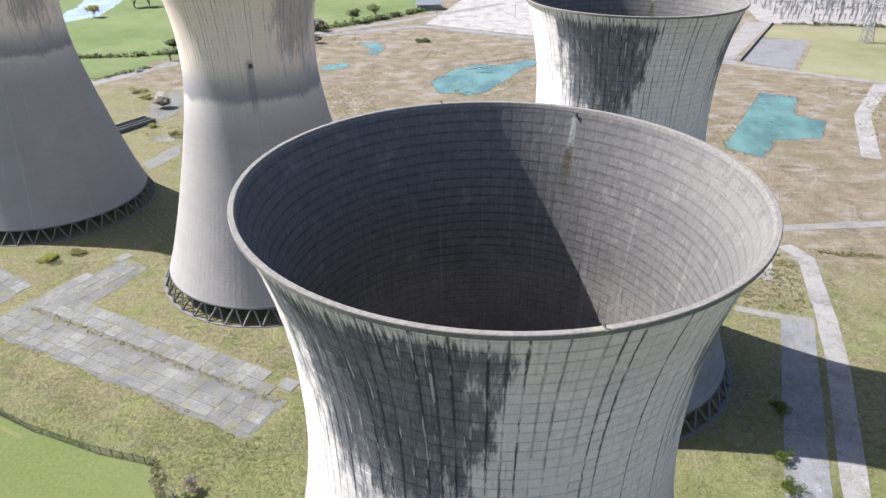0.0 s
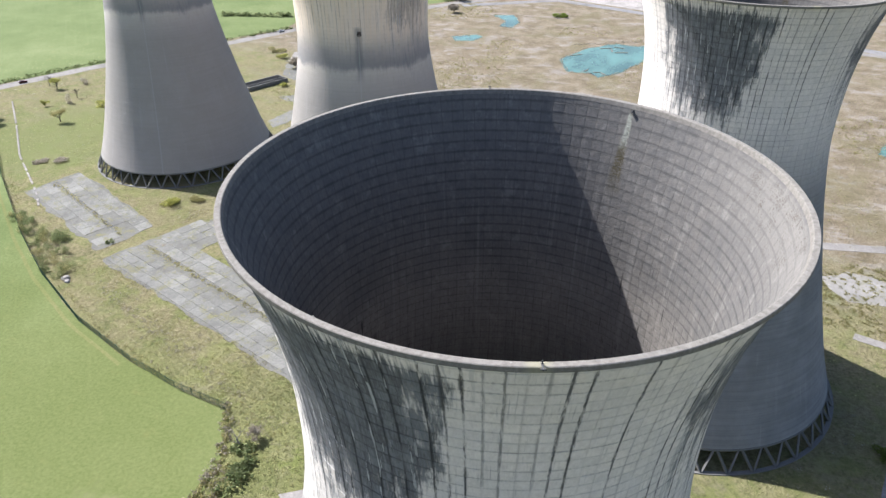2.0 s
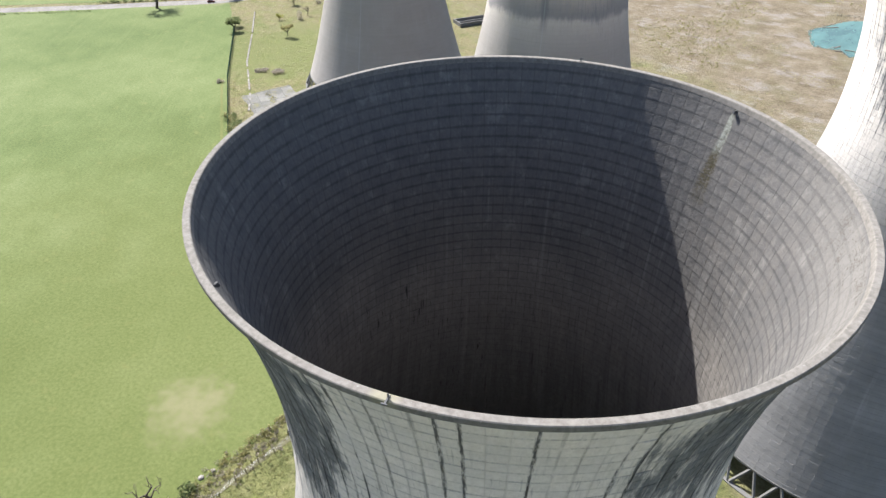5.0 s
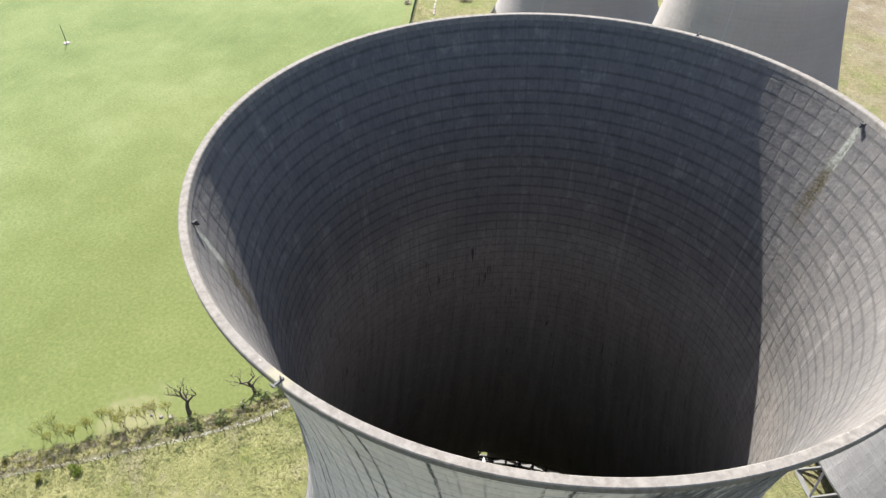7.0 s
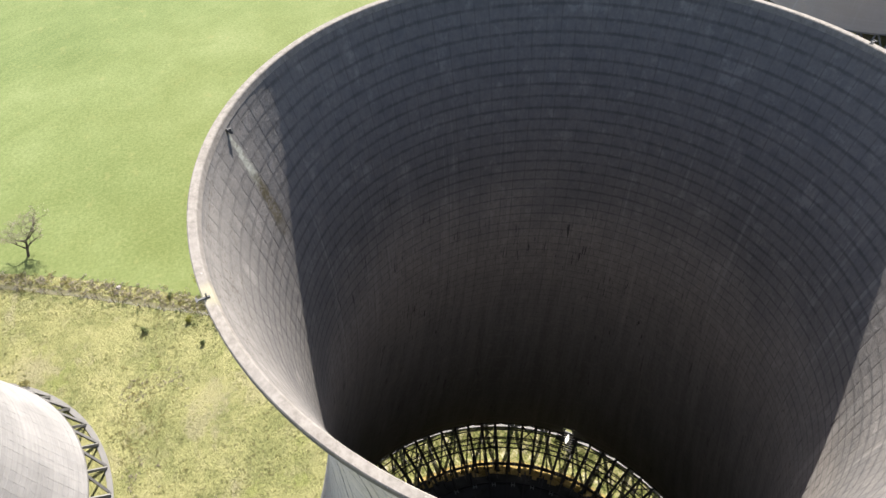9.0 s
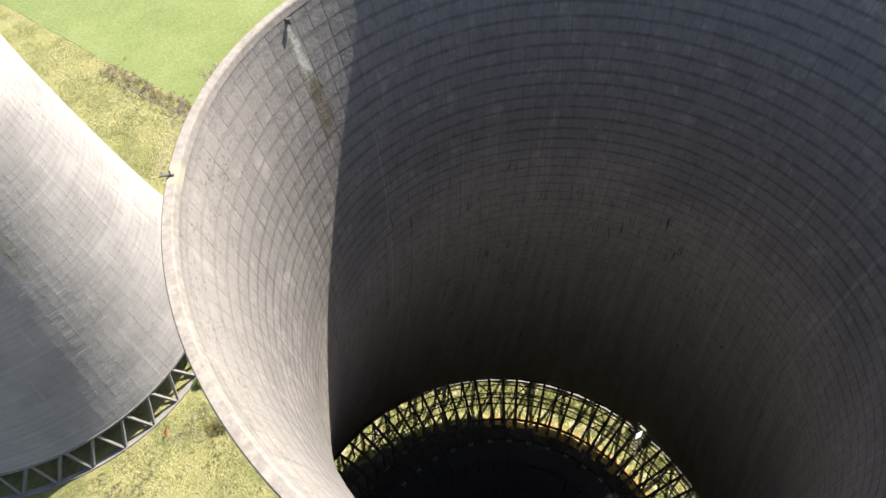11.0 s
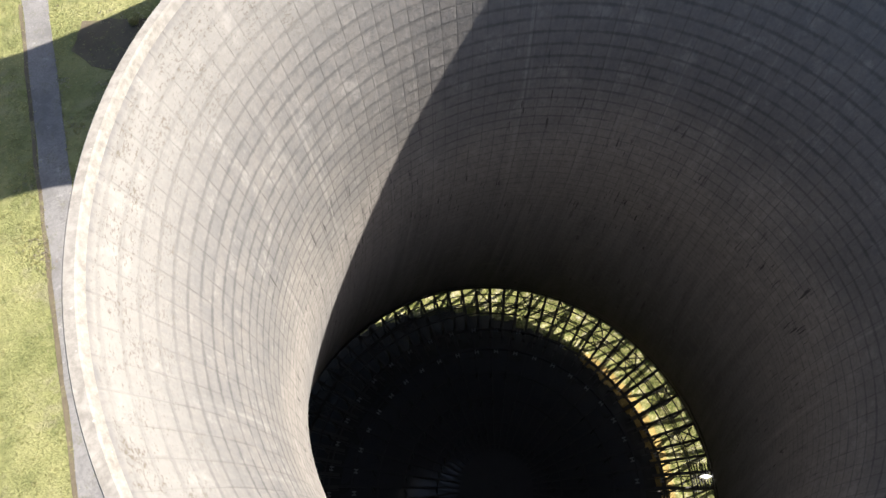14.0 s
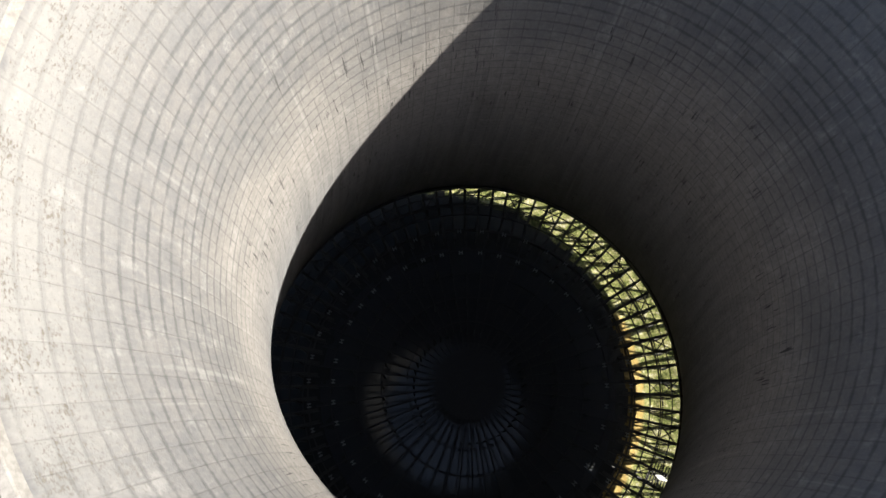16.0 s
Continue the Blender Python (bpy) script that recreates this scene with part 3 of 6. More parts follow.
def weed_material():
    n = Nodes("basin_weeds", 0.95, spec=0.1)
    s = n.sep(n.obj)
    r = n.math("SQRT", n.math("ADD", n.math("POWER", s[0], 2.0), n.math("POWER", s[1], 2.0)))
    f = n.noise(n.obj, 0.7, 6.0, 0.7)
    g = n.noise(n.obj, 3.0, 4.0, 0.7)
    col = n.ramp(n.math("ADD", n.math("MULTIPLY", f, 0.65), n.math("MULTIPLY", g, 0.35)), (0.38, (0.05, 0.06, 0.018)), (0.46, (0.15, 0.165, 0.05)), (0.54, (0.30, 0.28, 0.12)), (0.64, (0.58, 0.54, 0.40)))
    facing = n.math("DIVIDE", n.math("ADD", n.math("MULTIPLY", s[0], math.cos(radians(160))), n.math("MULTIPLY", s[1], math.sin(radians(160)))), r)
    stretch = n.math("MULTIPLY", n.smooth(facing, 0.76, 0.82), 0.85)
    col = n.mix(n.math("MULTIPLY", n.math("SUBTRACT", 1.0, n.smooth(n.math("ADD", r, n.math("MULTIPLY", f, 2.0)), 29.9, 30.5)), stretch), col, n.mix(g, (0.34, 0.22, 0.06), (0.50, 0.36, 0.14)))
    n.bump(f, 1.0, 0.5)
    return n.done(col)


GROUND = ground_material()
PASTURE = meadow("pasture_grass", (0.116, 0.160, 0.053), (0.178, 0.222, 0.083), (0.255, 0.288, 0.13))
CONCRETE = slab_material("broken_concrete", (0.275, 0.266, 0.242), 0.8)
ROAD = slab_material("worn_road", (0.335, 0.308, 0.285), 0.3)
SMOOTH_ROAD = slab_material("smooth_road", (0.25, 0.235, 0.226), 0.08)
EARTH = slab_material("dark_earth", (0.13, 0.105, 0.07), 0.6)
ASPHALT = slab_material("old_asphalt", (0.33, 0.318, 0.32), 0.35)
YARD = slab_material("rubble_yard", (0.45, 0.41, 0.38), 0.25)
RUBBLE_FIELD = slab_material("rubble_and_earth", (0.44, 0.41, 0.38), 0.6)
POND = water_material("pond_water", (0.115, 0.215, 0.178), 0.16)
RIVER = water_material("river_water", (0.30, 0.36, 0.38))
BASIN_WATER = plain("scummed_water", (0.065, 0.067, 0.07), rough=0.03, vary=0.4, scale=0.4, spec=0.18)
# near-black floor colour that paints the shade inside the basin
SHADE_FLOOR = plain("shaded_floor", (0.022, 0.021, 0.018), rough=0.7, vary=0.4)
WEEDS = weed_material()


# ---- mesh helpers ----
def mesh_of(name, verts, faces, mats, index=None, smooth=False):
    me = bpy.data.meshes.new(name)
    me.from_pydata(verts, [], faces)
    for m in (mats if isinstance(mats, (list, tuple)) else [mats]):
        me.materials.append(m)
    if index is not None:
        me.polygons.foreach_set("material_index", np.asarray(index, dtype=np.int32))
    if smooth:
        me.polygons.foreach_set("use_smooth", np.ones(len(me.polygons), dtype=bool))
    me.update()
    return me


def under(ob, parent):
    ob.parent = parent
    return ob


def part(name, bm, material, parent, label=""):
    me = bpy.data.meshes.new(name)
    bm.to_mesh(me)
    bm.free()
    me.materials.append(material)
    return tagged(under(new(name, me), parent), label)


def beam(bm, a, b, w, h=None):
    """A square bar from a to b in a bmesh."""
    a, b = Vector(a), Vector(b)
    d = b - a
    turn = d.to_track_quat("Z", "Y").to_matrix().to_4x4()
    m = Matrix.Translation((a + b) / 2) @ turn @ Matrix.Diagonal((w, h or w, d.length, 1))
    bmesh.ops.create_cube(bm, size=1.0, matrix=m)


class Bars:
    """Many square bars gathered quickly into one mesh."""

    def __init__(self):
        self.v, self.f = [], []

    def add(self, a, b, w, h=None):
        a, b = Vector(a), Vector(b)
        d = (b - a).normalized()
        side = d.cross(Vector((0, 0, 1)) if abs(d.z) < 0.95 else Vector((1, 0, 0))).normalized()
        up = side.cross(d)
        h = h or w
        i = len(self.v)
        for p in (a, b):
            for sx, sy in ((-1, -1), (1, -1), (1, 1), (-1, 1)):
                self.v.append(tuple(p + side * (sx * w / 2) + up * (sy * h / 2)))
        self.f += [(i + 3, i + 2, i + 1, i), (i + 4, i + 5, i + 6, i + 7)]
        self.f += [(i + k, i + (k + 1) % 4, i + 4 + (k + 1) % 4, i + 4 + k) for k in range(4)]

    def mesh(self, name, mat):
        return mesh_of(name, self.v, self.f, mat)


# ---- cooling tower ----
PROFILE = ((-4.0, 36.8), (4.8, 33.7), (12.0, 31.2), (20.0, 28.8), (28.0, 26.6), (36.0, 24.55), (44.0, 22.6), (52.0, 20.85), (60.0, 19.4),
           (66.0, 18.78), (72.0, 18.72), (78.0, 19.05), (84.0, 20.0), (88.0, 21.0), (91.94, 22.25), (96.0, 23.6))


def shell_r(z):
    """Outer radius of the shell at a height: a smooth curve through the profile."""
    k = max(i for i in range(1, len(PROFILE) - 2) if PROFILE[i][0] <= z or i == 1)
    (xa, ya), (xb, yb), (xc, yc), (xd, yd) = PROFILE[k - 1:k + 3]
    t = (z - xb) / (xc - xb)
    m0, m1 = (yc - ya) / (xc - xa) * (xc - xb), (yd - yb) / (xd - xb) * (xc - xb)
    return (2 * t ** 3 - 3 * t ** 2 + 1) * yb + (t ** 3 - 2 * t ** 2 + t) * m0 + (3 * t ** 2 - 2 * t ** 3) * yc + (t ** 3 - t ** 2) * m1


def panel(i, j, inside, rnd):
    """Corners and faces of one formwork panel: a flat face with sloped edges that meet its neighbours in a sunk joint."""
    sign = -1 if inside else 1
    z0, z1 = BASE_Z + j * LIFT, min(BASE_Z + (j + 1) * LIFT, RIM_Z - 0.4)
    thick = (0.45 if z0 < 8 else 0.2) if inside else 0.0
    sink, edge, low, top = (0.011, 0.06, 0.17, 0.07) if inside else (0.02, 0.03, 0.035, 0.03)
    a0, a1 = TURN + 2 * math.pi * i / SIDES, TURN + 2 * math.pi * (i + 1) / SIDES
    up = sign * rnd.uniform(-1, 1) * (0.006 if inside else 0.012)
    out = []
    for a, z in ((a0, z0), (a1, z0), (a1, z1), (a0, z1)):
        r = shell_r(z) - thick - sign * sink
        out.append((r * math.cos(a), r * math.sin(a), z))
    for side, a, z in ((1, a0, z0 + low), (-1, a1, z0 + low), (-1, a1, z1 - top), (1, a0, z1 - top)):
        r = shell_r(z) - thick + up
        t = a + side * edge / r
        out.append((r * math.cos(t), r * math.sin(t), z))
    faces = [(4, 5, 6, 7)] + [(q, (q + 1) % 4, 4 + (q + 1) % 4, 4 + q) for q in range(4)]
    return out, [f[::-1] for f in faces] if inside else faces


def panel_skin(inside, skip):
    verts, faces = [], []
    rnd = random.Random(4)
    for j in range(LIFTS):
        for i in range(SIDES):
            if skip(i, j):
                continue
            v, f = panel(i, j, inside, rnd)
            k = len(verts)
            verts += v
            faces += [tuple(k + q for q in face) for face in f]
    return verts, faces


def ring_mesh(name, section, mat, sides=216):
    """A closed section of (radius, height) turned about the axis."""
    n = len(section)
    v = [(r * math.cos(2 * math.pi * i / sides), r * math.sin(2 * math.pi * i / sides), z) for i in range(sides) for r, z in section]
    f = [(i * n + k, ((i + 1) % sides) * n + k, ((i + 1) % sides) * n + (k + 1) % n, i * n + (k + 1) % n) for i in range(sides) for k in range(n)]
    return mesh_of(name, v, f, mat)


SLOT_B = (90, 62)
HOLE = 45


def slot(at):
    """One inspection slot, one lift high."""
    return lambda i, j: i == at[0] and j == at[1]


def picked_out(i, j):
    """The stretch of outer panels that faces the camera at first."""
    return 73 <= i < 98 and j >= LIFTS - 11


def broken(i, j):
    """A hole knocked through the foot of the main tower."""
    return i == HOLE and 1 <= j <= 3


def whole(i, j):
    return False


def picked(i, j):
    """The stretch of inner panels that the camera passes nearest."""
    return 94 <= i < 111 and j >= LIFTS - 17


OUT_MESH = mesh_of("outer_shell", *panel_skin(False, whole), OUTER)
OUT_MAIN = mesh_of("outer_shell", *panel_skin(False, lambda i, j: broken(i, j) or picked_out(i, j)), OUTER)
OUT_BUFF = mesh_of("outer_shell", *panel_skin(False, slot(SLOT_B)), BUFF)
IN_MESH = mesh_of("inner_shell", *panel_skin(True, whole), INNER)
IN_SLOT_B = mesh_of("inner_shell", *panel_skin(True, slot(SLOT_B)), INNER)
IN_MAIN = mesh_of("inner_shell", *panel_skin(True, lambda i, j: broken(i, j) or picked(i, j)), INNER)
COPE_MESH = ring_mesh("coping", [(RIM_R - 0.02, RIM_Z - 0.40), (RIM_R, RIM_Z - 0.05), (RIM_R - 0.05, RIM_Z), (RIM_R - 0.44, RIM_Z), (RIM_R - 0.50, RIM_Z - 0.06), (RIM_R - 0.62, RIM_Z - 0.45)], COPING)
LINTEL_MESH = ring_mesh("ring_beam", [(BASE_R + 0.06, BASE_Z - 0.2), (BASE_R + 0.03, BASE_Z + 0.25), (BASE_R - 0.5, BASE_Z + 0.25), (BASE_R - 0.5, BASE_Z - 0.2)], LEG)
SILL_MESH = ring_mesh("basin_wall", [(FOOT_R + 0.5, -0.1), (FOOT_R + 0.5, 0.22), (FOOT_R - 0.45, 0.22), (FOOT_R - 0.45, -2.2), (FOOT_R + 0.5, -2.2)], LEG)
LEGS = 40


def leg_mesh():
    bars = Bars()
    step = 2 * math.pi / LEGS
    top = Vector((BASE_R - 0.25, 0.0, BASE_Z - 0.1))
    foot = Vector((FOOT_R * math.cos(step * 0.46), FOOT_R * math.sin(step * 0.46), 0.3))
    bars.add(top + Vector((0, 0.3, 0)), foot, 0.40, 0.5)
    return bars.mesh("leg", LEG)


LEG_MESH = leg_mesh()
LEG_MIRROR = mesh_of("leg", [(v.co.x, -v.co.y, v.co.z) for v in LEG_MESH.vertices], [tuple(p.vertices)[::-1] for p in LEG_MESH.polygons], LEG)


def cooling_tower(x, y, skin, label, lining=None):
    tower = tagged(new("cooling_tower"), label, "cooling tower", "cooling towers")
    tower.location = (x, y, 0)
    for name, me in (("outer_shell", skin), ("inner_shell", lining or IN_MESH), ("coping", COPE_MESH), ("ring_beam", LINTEL_MESH), ("basin_wall", SILL_MESH)):
        tagged(under(new(name, me), tower), kind="stuff" if "shell" in name else "")
    for k in range(LEGS):
        for me in (LEG_MESH, LEG_MIRROR):
            leg = under(new("leg", me), tower)
            leg.rotation_euler = (0, 0, 2 * math.pi * (k + 0.5) / LEGS)
    return tower


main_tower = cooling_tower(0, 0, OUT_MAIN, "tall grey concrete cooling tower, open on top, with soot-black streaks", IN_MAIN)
cooling_tower(26.6, 96.5, OUT_MESH, "grey concrete cooling tower with dark streaks under its rim")
tower_b = cooling_tower(-71.8, 136.5, OUT_BUFF, "buff and grey concrete cooling tower with a dark tide-mark", IN_SLOT_B)
tower_a = cooling_tower(-173.4, 177.4, OUT_BUFF, "shaded grey concrete cooling tower beside the meadow", IN_SLOT_B)
tower_e = cooling_tower(-30.4, -97.0, OUT_MESH, "pale sunlit concrete cooling tower on zigzag legs")

# ---- fittings of the main tower ----
def fittings():
    for az in (67.3, -108.7):
        a = radians(az)
        c, sn = math.cos(a), math.sin(a)
        bm = bmesh.new()
        for p, q, w in ((21.62, 21.98, 0.12), (21.55, 21.66, 0.17)):
            beam(bm, (p * c, p * sn, RIM_Z - 0.75), (q * c, q * sn, RIM_Z - 0.45), w)
        bmesh.ops.bevel(bm, geom=list(bm.edges), offset=0.02, segments=1)
        part("outlet_spout", bm, DARK_STEEL, main_tower, "dark metal outlet spout inside the rim")
    for az, out in ((-73.0, 1), (107.5, 0.6)):
        a = radians(az)
        c, sn = math.cos(a), math.sin(a)
        bm = bmesh.new()
        beam(bm, (22.15 * c, 22.15 * sn, RIM_Z + 0.04), ((22.5 + 0.3 * out) * c, (22.5 + 0.3 * out) * sn, RIM_Z + 0.04), 0.1, 0.06)
        beam(bm, (22.3 * c, 22.3 * sn, RIM_Z + 0.02), (22.3 * c, 22.3 * sn, RIM_Z + 0.3 * out), 0.06)
        beam(bm, ((22.5 + 0.25 * out) * c - 0.16 * sn, (22.5 + 0.25 * out) * sn + 0.16 * c, RIM_Z + 0.08), ((22.5 + 0.25 * out) * c + 0.16 * sn, (22.5 + 0.25 * out) * sn - 0.16 * c, RIM_Z + 0.08), 0.07)
        part("rim_bracket", bm, DARK_STEEL, main_tower, "grey metal lamp bracket on the coping")
    a, r = radians(65.5), shell_r(45.2)
    bm = bmesh.new()
    beam(bm, ((r - 0.1) * math.cos(a), (r - 0.1) * math.sin(a), 45.2), ((r + 0.9) * math.cos(a), (r + 0.9) * math.sin(a), 45.3), 0.18)
    beam(bm, ((r + 0.8) * math.cos(a), (r + 0.8) * math.sin(a), 44.7), ((r + 0.8) * math.cos(a), (r + 0.8) * math.sin(a), 45.9), 0.22)
    part("wall_bracket", bm, DARK_STEEL, tower_e, "dark metal bracket on the shell")
    a0, a1 = TURN + 2 * math.pi * HOLE / SIDES, TURN + 2 * math.pi * (HOLE + 1) / SIDES
    z0, z1 = BASE_Z + LIFT, BASE_Z + 4 * LIFT
    bm = bmesh.new()
    for pa, pz, qa, qz in ((a0, z0, a0 + 0.008, z1), (a1, z0, a1 - 0.014, z1), (a0, z0, a1, z0), (a0, z1, a1, z1)):
        r, q = shell_r(pz) - 0.2, shell_r(qz) - 0.1
        beam(bm, (r * math.cos(pa), r * math.sin(pa), pz), (q * math.cos(qa), q * math.sin(qa), qz), 0.2, 0.3)
    part("broken_edge", bm, LEG, main_tower, "ragged edge of a hole through the shell")
    for tower, (i, j) in ((tower_a, SLOT_B), (tower_b, SLOT_B)):
        a0, a1 = TURN + 2 * math.pi * i / SIDES, TURN + 2 * math.pi * (i + 1) / SIDES
        z0, z1 = BASE_Z + j * LIFT, BASE_Z + (j + 1) * LIFT
        bm = bmesh.new()
        for pa, pz, qa, qz in ((a0, z0, a0, z1), (a1, z0, a1, z1), (a0, z0, a1, z0), (a0, z1, a1, z1)):
            r, q = shell_r(pz) - 0.1, shell_r(qz) - 0.1
            beam(bm, (r * math.cos(pa), r * math.sin(pa), pz), (q * math.cos(qa), q * math.sin(qa), qz), 0.2, 0.16)
        part("slot_frame", bm, TIMBER, tower, "dark surround of an inspection slot")
        am, r = (a0 + a1) / 2, shell_r(z0)
        bm = bmesh.new()
        beam(bm, (r * math.cos(am), r * math.sin(am), z0), ((r + 0.7) * math.cos(am), (r + 0.7) * math.sin(am), z0 + 0.05), 0.6, 0.1)
        part("slot_ledge", bm, DARK_STEEL, tower, "small metal ledge under the slot")


fittings()


# ---- framework and basin inside the main tower ----
def annulus(name, r0, r1, z, mat, n=96, bump_height=0.0, rings=1):
    v, f = [], []
    for k in range(rings + 1):
        r = r0 + (r1 - r0) * k / rings
        for i in range(n):
            a = 2 * math.pi * i / n
            p = Vector((r * math.cos(a), r * math.sin(a), z))
            p.z += bump_height * noise.noise(p * 0.5) if bump_height else 0.0
            v.append(tuple(p))
    for k in range(rings):
        for i in range(n):
            f.append((k * n + i, (k + 1) * n + i, (k + 1) * n + (i + 1) % n, k * n + (i + 1) % n))
    return mesh_of(name, v, f, mat, smooth=True)


def framework():
    thing = tagged(new("fill_framework"), "dark open concrete framework of radial beams over the basin", "framework")
    n, first = 84, radians(-131.6)
    step = 2 * math.pi / n
    bars = Bars()
    floor = -1.5
    for r, top in ((32.8, 4.6), (27.6, 4.9)):
        bars.add((r, 0, floor), (r, 0, top), 0.26)
    bars.add((24.0, 0, 4.95), (33.4, 0, 4.95), 0.40, 0.4)
    bars.add((24.3, 0, 1.5), (32.8, 0, 1.5), 0.14, 0.2)
    me = bars.mesh("radial_frame", TIMBER)
    for k in range(n):
        under(new("radial_frame", me), thing).rotation_euler = (0, 0, first + step * k)
    brace = Bars()
    c, sn = math.cos(step), math.sin(step)
    brace.add((33.0, 0, 4.75), (30.2 * c, 30.2 * sn, 4.75), 0.15, 0.2)
    brace.add((30.2, 0, 4.6), (28.0 * c, 28.0 * sn, 4.6), 0.12)
    me = brace.mesh("brace", TIMBER)
    mirror = mesh_of("brace", [(v.co.x, -v.co.y, v.co.z) for v in me.vertices], [tuple(p.vertices)[::-1] for p in me.polygons], TIMBER)
    for k in range(n):
        if k % 3:
            under(new("brace", me if k % 3 == 1 else mirror), thing).rotation_euler = (0, 0, first + step * k)
    inner = Bars()
    inner.add((3.2, 0, 4.7), (24.2, 0, 4.8), 0.28, 0.42)
    for r in (9.0, 14.0, 19.0):
        inner.add((r, 0, floor), (r, 0, 4.6), 0.2)
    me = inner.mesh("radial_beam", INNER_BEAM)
    for k in range(48):
        under(new("radial_beam", me), thing).rotation_euler = (0, 0, 2 * math.pi * k / 48)
    for r, z, w in ((33.0, 5.2, 0.14), (31.7, 5.2, 0.1), (30.2, 5.2, 0.1), (29.9, 5.2, 0.08), (28.2, 5.2, 0.14), (25.4, 5.0, 0.24), (31.0, 1.7, 0.12), (26.8, 1.7, 0.16),
                    (22.0, 4.75, 0.2), (18.0, 4.75, 0.2), (14.0, 4.75, 0.24), (10.0, 4.75, 0.2), (6.5, 4.75, 0.2), (3.4, 4.7, 0.4)):
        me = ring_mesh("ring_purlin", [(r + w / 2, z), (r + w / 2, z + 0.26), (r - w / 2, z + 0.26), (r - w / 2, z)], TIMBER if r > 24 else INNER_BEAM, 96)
        under(new("ring_purlin", me), thing)
    cup = Bars()
    for y in (-0.24, 0.24):
        cup.add((-0.3, y, 5.2), (0.3, y, 5.2), 0.16)
    cup.add((0, -0.3, 5.2), (0, 0.3, 5.2), 0.12)
    me = cup.mesh("nozzle_cup", CUP)
    for r in (25.3, 21.5):
        for k in range(42):
            a = radians(-120.5) + 2 * math.pi * k / 42
            ob = under(new("nozzle_cup", me), thing)
            ob.location, ob.rotation_euler = (r * math.cos(a), r * math.sin(a), 0), (0, 0, a)
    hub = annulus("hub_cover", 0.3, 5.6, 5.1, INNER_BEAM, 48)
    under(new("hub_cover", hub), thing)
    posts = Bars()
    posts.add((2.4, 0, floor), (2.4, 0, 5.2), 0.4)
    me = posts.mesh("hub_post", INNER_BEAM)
    for k in range(8):
        under(new("hub_post", me), thing).rotation_euler = (0, 0, 2 * math.pi * k / 8)
    return thing


framework()


def landing():
    """A boarded landing at the hole in the shell, with an added pale shape for the sunlight on it."""
    a = radians(145.5)
    c, sn = math.cos(a), math.sin(a)
    thing = tagged(new("landing"), "dark boarded landing on the framework beside the hole", "platform")
    for k in range(6):
        r = 30.5 + 0.42 * k
        bm = bmesh.new()
        beam(bm, (r * c - 2.0 * sn, r * sn + 2.0 * c, 5.51), (r * c + (1.7 + 0.1 * (k % 3)) * sn, r * sn - (1.7 + 0.1 * (k % 3)) * c, 5.51), 0.08, 0.38)
        part("board", bm, TIMBER, thing)
    # pale solid added in place of sunlight falling on the boards
    bm = bmesh.new()
    ends = ((30.95, 0.08), (31.25, 0.24), (31.65, 0.35), (32.1, 0.33), (32.45, 0.2), (32.7, 0.1), (32.85, 0.12), (33.0, 0.26))
    rings = []
    for r, w in ends:
        rings.append([bm.verts.new((r * c - w * math.cos(q) * sn, r * sn + w * math.cos(q) * c, 5.72 + min(0.17, w * 0.6) * math.sin(q))) for q in (k * math.pi / 5 for k in range(10))])
    for p, q in zip(rings, rings[1:]):
        for k in range(10):
            bm.faces.new((p[k], p[(k + 1) % 10], q[(k + 1) % 10], q[k]))
    bm.faces.new(rings[0][::-1])
    bm.faces.new(rings[-1])
    bmesh.ops.recalc_face_normals(bm, faces=list(bm.faces))
    me = bpy.data.meshes.new("float")
    bm.to_mesh(me)
    bm.free()
    me.materials.append(SUN_PATCH)
    tagged(new("float", me), "pale tapered shape for a patch of sunlight on the landing", "float")


landing()


def basin_floor():
    """Weeds show where sun comes in under the shell; the rest is painted near-black as shade."""
    me = annulus("basin_floor", 22.5, 35.5, -1.5, WEEDS, 420, 0.3, 44)
    me.materials.append(SHADE_FLOOR)
    for v in me.vertices:
        v.co.z += 1.4 * min(1.0, max(0.0, (math.hypot(v.co.x, v.co.y) - 31.0) / 4.2))
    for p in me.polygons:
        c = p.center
        # edge of the painted shade, worked out from the sun's direction
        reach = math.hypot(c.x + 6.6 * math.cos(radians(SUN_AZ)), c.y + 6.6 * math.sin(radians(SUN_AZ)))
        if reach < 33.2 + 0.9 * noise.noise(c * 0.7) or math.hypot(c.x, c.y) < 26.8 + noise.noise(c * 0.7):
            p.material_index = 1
    return me


tagged(new("basin_floor", basin_floor()), "yellow-green weeds in the basin, with painted near-black shade", "ground", kind="structure")
tagged(new("basin_water", annulus("basin_water", 0.01, 24.5, -1.42, BASIN_WATER)), "dull black scummed water in the tower basin", "water", kind="structure")


# ---- ground ----
def ground_sheet():
    radii = [FOOT_R + 0.3, 40, 48, 60, 80, 110, 150, 220, 320, 480, 700, 1000, 1600, 2600, 4500]
    n = 144
    v = [(r * math.cos(2 * math.pi * i / n), r * math.sin(2 * math.pi * i / n), 0.0) for r in radii for i in range(n)]
    f = [(k * n + i, (k + 1) * n + i, (k + 1) * n + (i + 1) % n, k * n + (i + 1) % n) for k in range(len(radii) - 1) for i in range(n)]
    return mesh_of("ground", v, f, GROUND)


tagged(new("ground", ground_sheet()), "dry yellow-green grass and bare brown earth", "ground", kind="structure")


